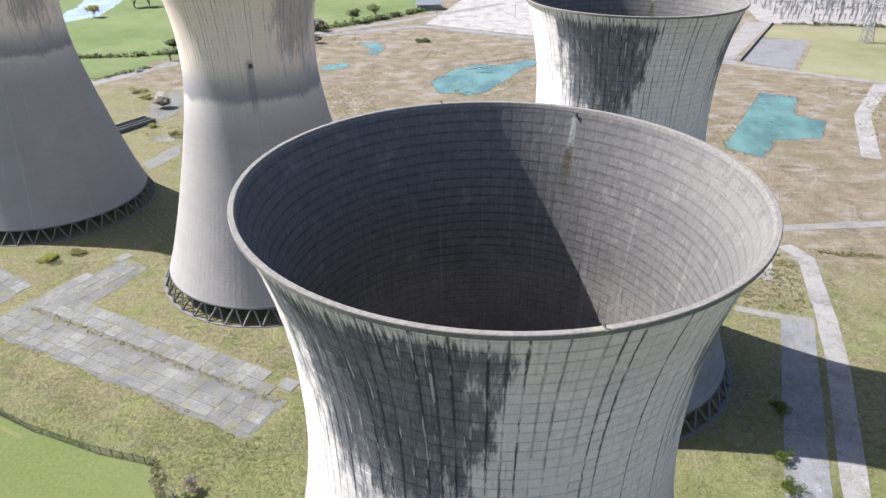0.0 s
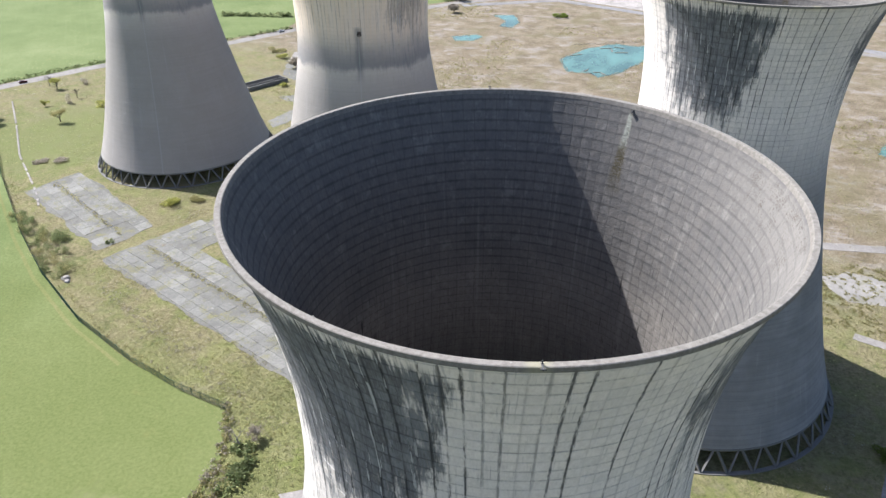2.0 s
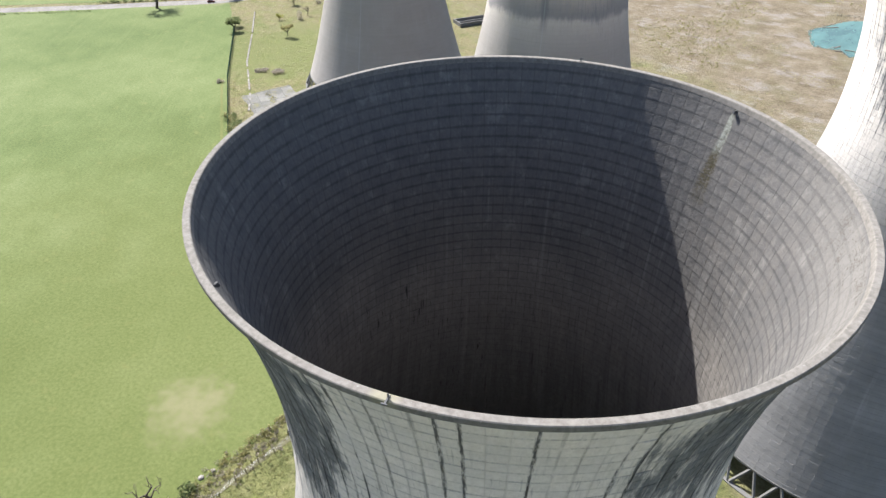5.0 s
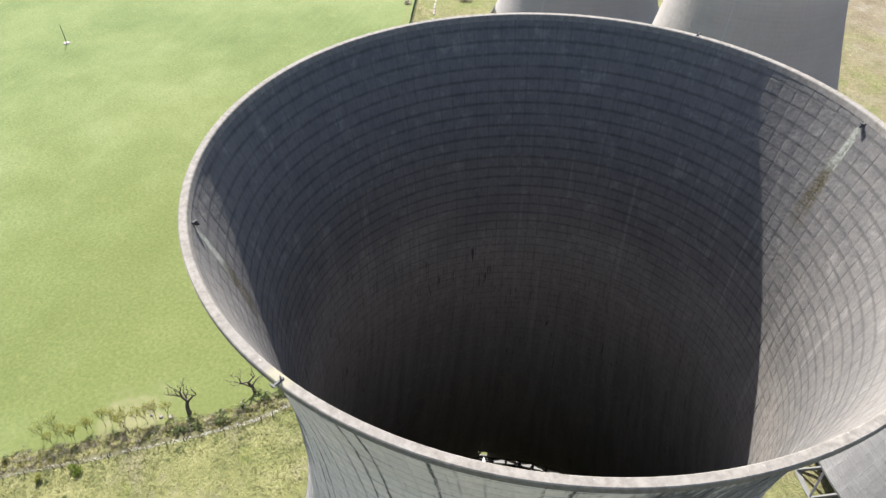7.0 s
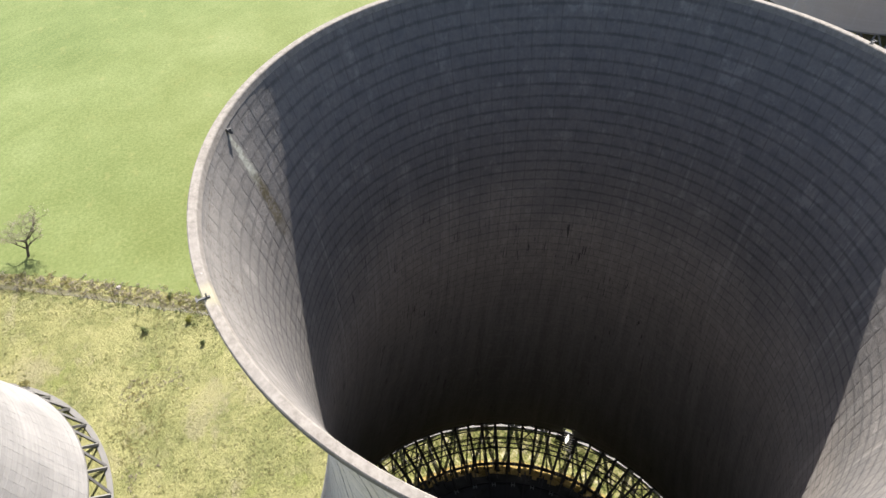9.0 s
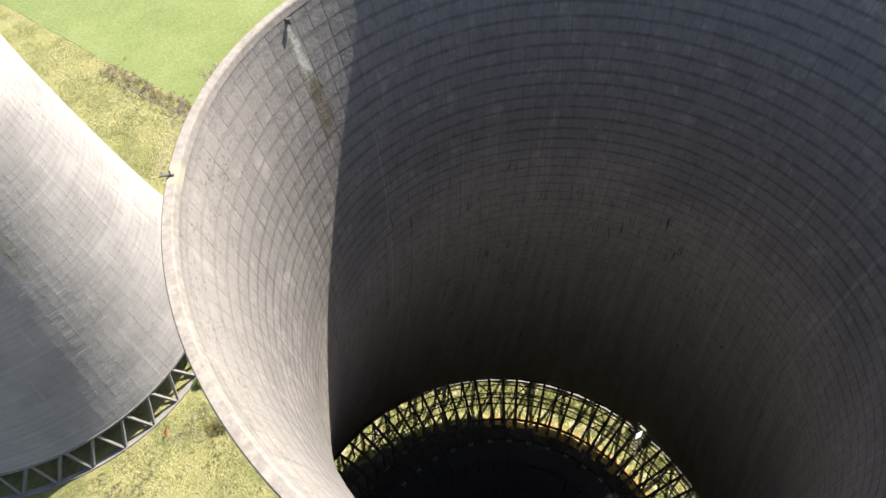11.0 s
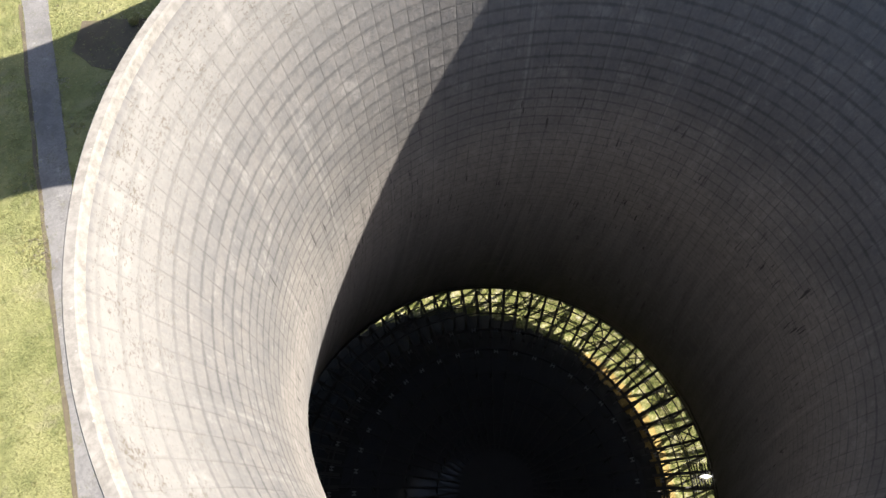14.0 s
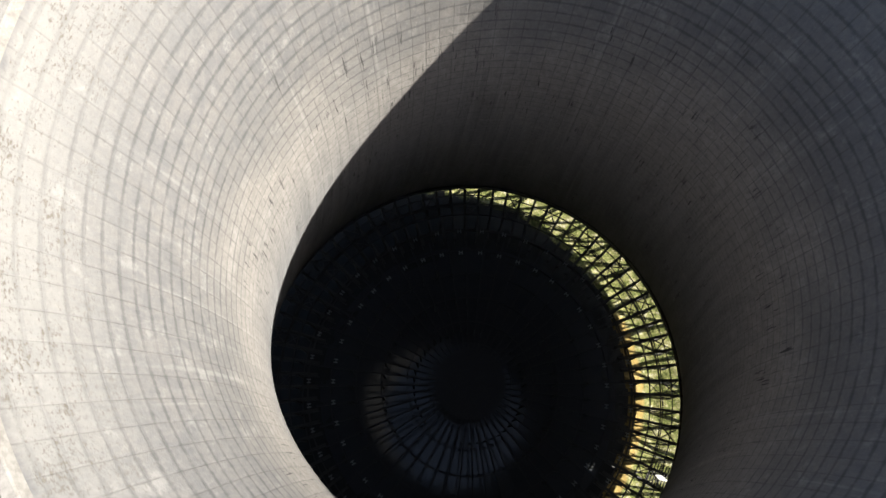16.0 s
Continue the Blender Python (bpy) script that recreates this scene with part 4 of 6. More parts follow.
def wobbly(points, step=3.0, amount=0.6, seed=1):
    """The outline through the corners with an uneven edge."""
    out = []
    for (x0, y0), (x1, y1) in zip(points, points[1:] + points[:1]):
        d = math.hypot(x1 - x0, y1 - y0)
        m = max(1, int(d / step))
        for k in range(m):
            t = k / m
            p = Vector((x0 + (x1 - x0) * t, y0 + (y1 - y0) * t, seed * 7.0))
            w = noise.noise_vector(p * 0.13) * amount + noise.noise_vector(p * 0.45) * amount * 0.4
            out.append((p.x + w.x, p.y + w.y))
    return out


def sheet(name, points, z, mat, label, category, kind="structure", step=3.0, amount=0.6, depth=0.05):
    """A flat patch of ground with an uneven outline and a small edge."""
    bm = bmesh.new()
    top = [bm.verts.new((x, y, z)) for x, y in wobbly(points, step, amount, len(points))]
    face = bm.faces.new(top)
    bm.normal_update()
    if face.normal.z < 0:
        face.normal_flip()
    ring = bmesh.ops.extrude_edge_only(bm, edges=list(bm.edges))
    for e in ring["geom"]:
        if isinstance(e, bmesh.types.BMVert):
            e.co.z = z - depth - 0.02
    bmesh.ops.triangulate(bm, faces=[face])
    me = bpy.data.meshes.new(name)
    bm.to_mesh(me)
    bm.free()
    me.materials.append(mat)
    return tagged(new(name, me), label, category, kind=kind)


FENCE = [(-383, 262), (-284, 181), (-231, 135), (-186, 100), (-160, 82), (-132, 66), (-107, 56), (-90, 51), (-73, 48)]
HEDGE = [(-73, 48), (-66, 33), (-65, 20), (-66, 2), (-67, -12), (-70, -21), (-73, -30), (-77, -42), (-91, -76), (-101, -105), (-109, -124), (-125, -160), (-160, -240)]
sheet("pasture", [(-332, 214)] + FENCE[1:] + HEDGE[1:] + [(-300, -700), (-1500, -700), (-1500, 60), (-480, 60), (-375, 160)], 0.04, PASTURE, "bright green grazed pasture", "field", step=6)
sheet("pasture", [(-1500, 70), (-480, 70), (-380, 168), (-330, 222), (-305, 268), (-262, 345), (-238, 380), (-240, 405), (-330, 500), (-420, 620), (-560, 900), (-1500, 900)], 0.045, PASTURE, "green meadow beyond the lane", "field", step=8)
sheet("pasture", [(-560, 890), (-420, 610), (-330, 490), (-238, 398), (-180, 472), (-64, 596), (-90, 890)], 0.035, PASTURE, "green river meadow with uneven turf", "field", step=8)
sheet("pasture", [(-240, 400), (-180, 480), (-60, 600), (-90, 900), (-330, 900), (-345, 640), (-338, 515), (-244, 410)], 0.052, PASTURE, "pale green meadow by the river", "field", step=8)


def strip(name, line, width, z, mat, label, category="road"):
    left, right = [], []
    for i, (x, y) in enumerate(line):
        a, b = line[max(0, i - 1)], line[min(len(line) - 1, i + 1)]
        d = Vector((b[0] - a[0], b[1] - a[1])).normalized()
        left.append((x - d.y * width / 2, y + d.x * width / 2))
        right.append((x + d.y * width / 2, y - d.x * width / 2))
    return sheet(name, left + right[::-1], z, mat, label, category, step=4.0, amount=0.3)


LANE = [(-560, -20), (-470, 66), (-378, 156), (-330, 208), (-303, 263), (-252, 341), (-228, 386), (-150, 492), (-92, 545), (0, 640)]
strip("lane", LANE, 9.0, 0.06, ROAD, "pale worn lane between the fields")
strip("road", [(100, 162), (104, 153), (101, 138), (97, 118), (91, 95), (77, 51), (65, 12)], 5.6, 0.06, ROAD, "narrow grey concrete road with broken edges")
strip("road", [(65, 12), (50, -37), (31, -100), (16, -147), (-10, -230)], 5.6, 0.06, SMOOTH_ROAD, "narrow smooth grey road through rough grass")
strip("road_edge", [(68.4, 12), (53.4, -37), (34.4, -100), (19.4, -147)], 0.8, 0.055, EARTH, "brown earth along the road edge", "path")
strip("hardstanding", [(88, 116), (67, 50), (60, 26)], 9.0, 0.05, ASPHALT, "cracked dark asphalt strip beside the road", "pavement")
strip("track", [(72, 121), (82, 118), (93, 116)], 3.0, 0.055, ROAD, "short pale side track")
strip("road", [(60, 168), (104, 175), (150, 183), (260, 200)], 4.5, 0.06, ROAD, "pale straight access road")
strip("road", [(100, 430), (151, 418), (231, 373), (330, 330)], 7.0, 0.06, ROAD, "pale straight access road")
strip("track", [(228, 372), (190, 310), (167, 248)], 8.0, 0.055, YARD, "pale rutted track of crushed rubble")
strip("road", [(-140, 488), (-71, 528), (22, 488), (80, 462), (157, 420)], 9.0, 0.055, ASPHALT, "old asphalt road along the cleared site")
sheet("cleared_yard", [(-66, 536), (22, 497), (80, 470), (160, 520), (200, 700), (-30, 720)], 0.05, YARD, "pinkish-grey yard of crushed rubble", "ground", step=6)
sheet("pavement", [(196, 496), (229, 490), (187, 401), (160, 425)], 0.055, ASPHALT, "square of old asphalt with weeds", "pavement")
sheet("pavement", [(157, 428), (194, 500), (222, 554), (205, 562), (150, 445)], 0.055, YARD, "pale concrete apron", "pavement")
sheet("rough_field", [(232, 488), (190, 400), (240, 372), (420, 330), (480, 520), (215, 545), (200, 500)], 0.045, meadow("dry_meadow", (0.19, 0.19, 0.09), (0.28, 0.265, 0.145), (0.36, 0.33, 0.21)), "yellowish rough meadow before the substation", "field")
sheet("substation_yard", [(215, 556), (480, 530), (560, 760), (240, 760)], 0.05, YARD, "pale gravel floor of the substation", "ground", step=8)
sheet("river", [(-430, 515), (-379, 528), (-364, 558), (-384, 640), (-405, 760), (-450, 760), (-428, 650), (-410, 600), (-402, 556), (-440, 538)], 0.06, RIVER, "pale river shining between its banks", "river", amount=3.0)
sheet("rubble_patch", [(66, 150), (76, 155), (92, 150), (88, 138), (74, 138)], 0.05, RUBBLE_FIELD, "patch of broken concrete rubble", "ground", amount=1.5)
sheet("old_pavement", [(-196, 305), (-196, 329), (-188, 327), (-175, 296), (-176, 278), (-188, 285)], 0.055, CONCRETE, "broken grey concrete among weeds", "pavement", amount=1.2, step=2.0)
sheet("old_pavement", [(-160, 260), (-172, 251), (-165, 246), (-155, 248)], 0.055, CONCRETE, "strip of old concrete in dry grass", "pavement", amount=1.2, step=2.0)
sheet("old_pavement", [(-160, 219), (-153, 245), (-147, 230), (-153, 212)], 0.055, CONCRETE, "strip of broken concrete in dry grass", "pavement", amount=1.2, step=2.0)
sheet("old_pavement", [(-199, 315), (-204, 330), (-199, 329), (-195, 312)], 0.055, YARD, "pale square of concrete in weeds", "pavement", amount=0.3, step=2.0)
sheet("bare_earth", [(15, -126), (10, -133), (5, -131), (-2, -127), (-2, -117), (1, -111), (8, -114), (13, -120)], 0.045, EARTH, "dark patch of burnt earth and dead stems", "ground", amount=2.2, step=1.5)
# unseen pad, added so that the hole in the shell shows bright ground
sheet("loading_pad", [(-40, 21), (-30, 31), (-35, 40), (-50, 30)], 0.05, YARD, "pale pad added outside the hole in the tower foot", "pavement", amount=0.4)

strip("worn_path", [(x - 1.9, y - 1.8) for x, y in FENCE[2:7]], 1.0, 0.06, meadow("worn_turf", (0.15, 0.175, 0.055), (0.205, 0.215, 0.08), (0.27, 0.25, 0.12)), "worn brown strip of turf along the fence", "path")

POND_1 = [(149, 348), (168, 342), (155, 308), (167, 299), (155, 273), (132, 269), (120, 245), (105, 257)]
POND_2 = [(-44, 360), (-32, 388), (-15, 405), (0, 402), (16, 418), (34, 420), (12, 391), (-6, 345), (-18, 330), (-24, 338), (-36, 336)]
POND_3 = [(-110, 462), (-94, 467), (-86, 445), (-88, 428), (-97, 430), (-96, 446)]
POND_4 = [(-121, 393), (-106, 403), (-101, 398), (-105, 388), (-116, 383)]
for pts, words in ((POND_1, "turquoise flooded pond with square ragged banks"), (POND_2, "turquoise flooded pond with floating debris"),
                   (POND_3, "small pale turquoise pool in the waste ground"), (POND_4, "small pale turquoise pool with reeds")):
    sheet("pond", pts, 0.06, POND, words, "pond", amount=1.3)

# ---- broken concrete slabs ----
def slab_meshes(w, d, count=4):
    out = []
    rnd = random.Random(int(w * 100))
    for k in range(count):
        pts = []
        for x, y in ((-w / 2, -d / 2), (w / 2, -d / 2), (w / 2, d / 2), (-w / 2, d / 2)):
            pts.append((x - math.copysign(rnd.uniform(0.0, 0.05), x), y - math.copysign(rnd.uniform(0.0, 0.05), y)))
            if rnd.random() < 0.22:
                pts.append((pts[-1][0] * rnd.uniform(0.72, 0.95), pts[-1][1] * 0.99))
        pts.sort(key=lambda p: math.atan2(p[1], p[0]))
        n = len(pts)
        v = [(x, y, -0.1) for x, y in pts] + [(x, y, 0.05) for x, y in pts] + [(x * 0.985, y * 0.985, 0.07) for x, y in pts]
        f = [tuple(range(2 * n, 3 * n))]
        for lvl in (0, 1):
            f += [(lvl * n + i, lvl * n + (i + 1) % n, (lvl + 1) * n + (i + 1) % n, (lvl + 1) * n + i) for i in range(n)]
        out.append(mesh_of("slab", v, f, CONCRETE))
    return out


def paving(label, fields):
    thing = tagged(new("slab_pavement"), label, "pavement", kind="structure")
    rnd = random.Random(9)
    for (x, y), deg, length, width, cols, rows, gone in fields:
        meshes = slab_meshes(length / cols, width / rows)
        for i in range(cols):
            for j in range(rows):
                if rnd.random() < gone + (0.3 if i >= cols - 2 else 0.0):
                    continue
                lx, ly = (i + 0.5) * length / cols, (j + 0.5) * width / rows
                c, sn = math.cos(radians(deg)), math.sin(radians(deg))
                ob = under(new("slab", rnd.choice(meshes)), thing)
                ob.location = (x + lx * c - ly * sn, y + lx * sn + ly * c, 0.06 + rnd.uniform(-0.015, 0.02))
                ob.rotation_euler = (rnd.uniform(-0.005, 0.005), rnd.uniform(-0.005, 0.005), radians(deg + rnd.uniform(-0.25, 0.25)) + rnd.choice((0, math.pi)))
    return thing


# ---- plants ----
def leaf_material(name, a, b, c):
    n = Nodes(name, 0.8, spec=0.2)
    col = n.ramp(n.math("ADD", n.math("MULTIPLY", n.island(), 0.7), n.math("MULTIPLY", n.noise(n.obj, 0.4), 0.3)), (0.15, a), (0.5, b), (0.85, c))
    thin = n.node("ShaderNodeBsdfTranslucent")
    n.put(thin.inputs["Color"], col)
    both = n.node("ShaderNodeMixShader")
    both.inputs[0].default_value = 0.6
    n.tree.links.new(n.bsdf.outputs[0], both.inputs[1])
    n.tree.links.new(thin.outputs[0], both.inputs[2])
    n.tree.links.new(both.outputs[0], n.tree.nodes["Material Output"].inputs["Surface"])
    return n.done(col)


SCRUB = leaf_material("scrub_leaves", (0.22, 0.21, 0.09), (0.34, 0.315, 0.14), (0.45, 0.405, 0.21))
GORSE = leaf_material("gorse_leaves", (0.11, 0.145, 0.06), (0.19, 0.225, 0.10), (0.30, 0.325, 0.155))
FRESH = leaf_material("fresh_leaves", (0.09, 0.13, 0.02), (0.16, 0.22, 0.04), (0.26, 0.30, 0.07))
WILLOW = leaf_material("willow_leaves", (0.20, 0.22, 0.05), (0.34, 0.34, 0.09), (0.42, 0.40, 0.14))
DEADWOOD = leaf_material("dead_stems", (0.25, 0.22, 0.17), (0.36, 0.32, 0.26), (0.46, 0.415, 0.345))
BARK = plain("bark", (0.13, 0.105, 0.08), vary=0.4, scale=3.0)
PALE_BARK = plain("bleached_bark", (0.34, 0.31, 0.27), vary=0.3, scale=3.0)
TUFT = leaf_material("dry_tussocks", (0.20, 0.205, 0.08), (0.31, 0.305, 0.13), (0.43, 0.41, 0.22))


class Leaves:
    """Many small leaf-like triangles and stems in one mesh."""

    def __init__(self, seed):
        self.v, self.f, self.rnd = [], [], random.Random(seed)

    def clump(self, x, y, z, rx, rz, count, size):
        rnd = self.rnd
        lobes = [(rnd.uniform(-0.55, 0.55), rnd.uniform(-0.55, 0.55), rnd.uniform(0.1, 0.75), rnd.uniform(0.3, 0.55)) for _ in range(5)]
        for _ in range(count):
            lx, ly, lz, lr = rnd.choice(lobes)
            d = Vector((rnd.gauss(0, 1), rnd.gauss(0, 1), rnd.gauss(0, 1))).normalized() * lr * rnd.uniform(0.5, 1.0)
            p = Vector((x + (lx + d.x) * rx, y + (ly + d.y) * rx, z + max(0.02, (lz + d.z * 0.7)) * rz))
            u = Vector((rnd.gauss(0, 1), rnd.gauss(0, 1), rnd.gauss(0, 0.6))).normalized() * size * rnd.uniform(0.6, 1.4)
            w = u.cross(Vector((rnd.gauss(0, 1), rnd.gauss(0, 1), rnd.gauss(0, 1)))).normalized() * size * 0.55
            i = len(self.v)
            self.v += [tuple(p - u), tuple(p + w), tuple(p + u), tuple(p - w)]
            self.f.append((i, i + 1, i + 2, i + 3))

    def tuft(self, x, y, size, z=0.0):
        rnd = self.rnd
        for _ in range(4):
            a = rnd.uniform(0, 6.283)
            b = Vector((math.cos(a), math.sin(a), 0))
            side = Vector((-b.y, b.x, 0)) * size * 0.45
            tip = Vector((x, y, z)) + b * size * rnd.uniform(0.3, 0.8) + Vector((0, 0, size * rnd.uniform(0.12, 0.38)))
            i = len(self.v)
            self.v += [(x - side.x, y - side.y, z), (x + side.x, y + side.y, z), tuple(tip)]
            self.f.append((i, i + 1, i + 2))

    def stem(self, p, q, w):
        p, q = Vector(p), Vector(q)
        d = (q - p).normalized()
        s = d.cross(Vector((0.3, 0.7, 0.2))).normalized() * w
        t = d.cross(s)
        i = len(self.v)
        for e in (s, -s * 0.5 + t * 0.86, -s * 0.5 - t * 0.86):
            self.v.append(tuple(p + e))
        self.v.append(tuple(q))
        self.f += [(i, i + 1, i + 3), (i + 1, i + 2, i + 3), (i + 2, i, i + 3)]

    def mesh(self, name, mat):
        return mesh_of(name, self.v, self.f, mat)


def branch_mesh(height, seed, spread=0.6, levels=5, trunk=0.03, lean=(0, 0), mat=None, forks=3):
    """Trunk and limbs that fork and taper, as two meshes."""
    rnd = random.Random(seed)
    trunk_v, trunk_f, limb_v, limb_f = [], [], [], []
    tips = []

    def tube(store_v, store_f, p, q, r0, r1):
        d = (q - p).normalized()
        s = d.cross(Vector((0.31, 0.72, 0.18))).normalized()
        t = d.cross(s)
        n = 6 if r0 > 0.1 else 3
        i = len(store_v)
        for c, r in ((p, r0), (q, r1)):
            for k in range(n):
                a = 2 * math.pi * k / n
                store_v.append(tuple(c + (s * math.cos(a) + t * math.sin(a)) * r))
        store_f.extend((i + k, i + (k + 1) % n, i + n + (k + 1) % n, i + n + k) for k in range(n))

    def grow(p, d, length, r, level):
        mid = p + d * length * 0.5 + Vector((rnd.gauss(0, 1), rnd.gauss(0, 1), rnd.gauss(0, 0.5))) * length * 0.06
        q = p + d * length + Vector((rnd.gauss(0, 1), rnd.gauss(0, 1), 0)) * length * 0.08
        sv, sf = (trunk_v, trunk_f) if level == 0 else (limb_v, limb_f)
        tube(sv, sf, p, mid, r, r * 0.82)
        tube(sv, sf, mid, q, r * 0.82, r * 0.62)
        if level >= levels:
            tips.append(q)
            return
        for k in range(forks if level else forks + 2):
            a = rnd.uniform(0, 6.283)
            out = Vector((math.cos(a), math.sin(a), rnd.uniform(-0.1, 0.5)))
            nd = (d * (1 - spread) + out * spread + Vector((0, 0, 0.12))).normalized()
            start = q if k < 2 else p.lerp(q, rnd.uniform(0.45, 0.95))
            grow(start, nd, length * rnd.uniform(0.6, 0.82), r * 0.55, level + 1)

    grow(Vector((0, 0, -0.1)), Vector((lean[0], lean[1], 1)).normalized(), height * 0.3, height * trunk, 0)
    return mesh_of("trunk", trunk_v, trunk_f, mat or BARK), mesh_of("bough", limb_v, limb_f, mat or BARK), tips


def tree(x, y, height, label, seed, leaves=None, count=0, leaf=0.25, name="tree", **how):
    thing = tagged(new(name), label, "tree")
    trunk, limbs, tips = branch_mesh(height, seed, **how)
    under(new("trunk", trunk), thing)
    under(new("bough", limbs), thing)
    if leaves:
        crown = Leaves(seed)
        for p in tips:
            crown.clump(p.x, p.y, p.z - leaf * 2, leaf * 5, leaf * 5, max(1, count // max(1, len(tips))), leaf)
        under(new("crown", crown.mesh("crown", leaves)), thing)
    thing.location = (x, y, 0)
    return thing


def bush(x, y, r, h, mat, label, seed, count=220, size=0.22, z=0.0):
    lv = Leaves(seed)
    lv.clump(0, 0, 0, r, h, count, size)
    for k in range(7):
        a = k * 0.9
        lv.stem((0.1 * math.cos(a), 0.1 * math.sin(a), -0.05), (r * 0.5 * math.cos(a), r * 0.5 * math.sin(a), h * 0.7), 0.04)
    ob = tagged(new("bush", lv.mesh("bush", mat)), label, "bush", "bushes")
    ob.location = (x, y, z)
    return ob


def along(line, step, seed, spread=0.0):
    rnd = random.Random(seed)
    for (x0, y0), (x1, y1) in zip(line, line[1:]):
        d = math.hypot(x1 - x0, y1 - y0)
        for k in range(max(1, int(d / step))):
            t = (k + rnd.random()) * step / d
            yield x0 + (x1 - x0) * t + rnd.gauss(0, 1) * spread, y0 + (y1 - y0) * t + rnd.gauss(0, 1) * spread, rnd


def inside(p, poly):
    hit = False
    for (x0, y0), (x1, y1) in zip(poly, poly[1:] + poly[:1]):
        if (y0 > p[1]) != (y1 > p[1]) and p[0] < (x1 - x0) * (p[1] - y0) / (y1 - y0) + x0:
            hit = not hit
    return hit


TOWERS = ((0, 0), (26.6, 96.5), (-71.8, 136.5), (-173.4, 177.4), (-30.4, -97.0))
SLABS_A = [(-148, 95), (-52, 58), (-46, 76), (-105, 108), (-110, 136), (-130, 140), (-142, 112)]
SLABS_B = [(-212, 127), (-200, 147), (-143, 116), (-150, 96)]
KEEP_OFF = [SLABS_A, SLABS_B, POND_1, POND_2, POND_3, POND_4]
ROUTES = ((LANE, 7), ([(100, 162), (104, 153), (97, 118), (77, 51), (50, -37), (31, -100), (16, -147), (-10, -230)], 4.0), ([(88, 116), (67, 50), (60, 26)], 6), ([(60, 168), (150, 183), (260, 200)], 4))


def free(x, y, gap=0.0):
    if any(math.hypot(x - a, y - b) < 37.5 + gap for a, b in TOWERS):
        return False
    if any(inside((x, y), p) for p in KEEP_OFF):
        return False
    for line, w in ROUTES:
        for (x0, y0), (x1, y1) in zip(line, line[1:]):
            dx, dy = x1 - x0, y1 - y0
            t = min(1, max(0, ((x - x0) * dx + (y - y0) * dy) / (dx * dx + dy * dy)))
            if math.hypot(x - x0 - dx * t, y - y0 - dy * t) < w * 0.6 + gap:
                return False
    return True


ROUGH = FENCE + HEDGE[1:11] + [(-60, -200), (60, -200), (130, 0), (160, 200), (160, 330), (20, 330), (-120, 330), (-300, 330)]


def scatter(name, mat, label, count, size, region, seed, patch=0.1, cut=0.0, clumps=0, height=0.6):
    """Tussocks or low scrub that grow in patches over a stretch of ground."""
    lv = Leaves(seed)
    rnd = lv.rnd
    xs, ys = [p[0] for p in region], [p[1] for p in region]
    made = 0
    for _ in range(count * 12):
        if made >= count:
            break
        x, y = rnd.uniform(min(xs), max(xs)), rnd.uniform(min(ys), max(ys))
        if noise.noise(Vector((x * patch, y * patch, seed))) < cut or not inside((x, y), region) or not free(x, y):
            continue
        made += 1
        s = size * rnd.uniform(0.6, 1.5)
        if clumps:
            lv.clump(x, y, -0.05, s, s * height, clumps, s * 0.22)
        else:
            lv.tuft(x, y, s)
    return tagged(new(name, lv.mesh(name, mat)), label, "plants", kind="stuff")


scatter("tussocks", TUFT, "dry yellow grass tussocks", 15000, 0.34, [(-110, 60), (-62, 40), (-64, -20), (-90, -80), (-115, -140), (60, -160), (60, 40), (-40, 70)], 3, 0.06, -0.2)
scatter("tussocks", TUFT, "dry yellow grass tussocks", 11000, 0.42, ROUGH, 4, 0.05, -0.05)
scatter("low_scrub", SCRUB, "small olive weeds and brambles", 2200, 0.36, [(-160, 86), (-75, 50), (-62, 36), (-40, 40), (-40, 100), (-110, 140), (-150, 130), (-140, 105)], 95, 0.07, 0.0, 9, 0.7)
scatter("low_scrub", DEADWOOD, "small dead brown stems in grass", 1500, 0.4, [(-160, 86), (-75, 50), (-62, 36), (-40, 40), (-40, 100), (-110, 140), (-150, 130), (-140, 105)], 96, 0.06, 0.1, 9, 0.7)
scatter("low_scrub", SCRUB, "low brown-green scrub", 900, 0.5, ROUGH, 5, 0.03, 0.2, 20, 0.4)
scatter("low_scrub", DEADWOOD, "grey-brown dead stems and brambles", 700, 0.55, ROUGH, 6, 0.025, 0.24, 20, 0.4)
scatter("low_scrub", SCRUB, "low brown scrub over the waste ground", 2600, 1.0, [(-200, 250), (250, 200), (250, 360), (120, 470), (-160, 500)], 7, 0.016, 0.16, 12, 0.5)
scatter("low_scrub", DEADWOOD, "low patches of brown bramble on grass", 700, 0.55, [(-62, -50), (-10, -48), (30, -40), (45, -90), (20, -130), (-5, -70), (-60, -62)], 97, 0.09, 0.12, 14, 0.5)
scatter("low_scrub", SCRUB, "low patches of olive bramble on grass", 900, 0.5, [(-62, -50), (-10, -48), (30, -40), (45, -90), (20, -130), (-5, -70), (-60, -62)], 98, 0.09, 0.05, 14, 0.5)
scatter("low_scrub", SCRUB, "olive low scrub between the roads", 600, 0.8, [(60, 125), (92, 120), (100, 150), (92, 160), (60, 160)], 8, 0.05, -0.3, 22, 0.4)


# ditch bank with brambles, reeds and dead stems
def bank(line, mat, label, step, seed, size, spread, count, height=0.8):
    lv = Leaves(seed)
    for x, y, rnd in along(line, step, seed, spread):
        s = size * rnd.uniform(0.5, 1.4)
        lv.clump(x, y, -0.05, s, s * height, count, s * 0.2)
    return tagged(new("hedge_bank", lv.mesh("hedge_bank", mat)), label, "hedge", kind="stuff")


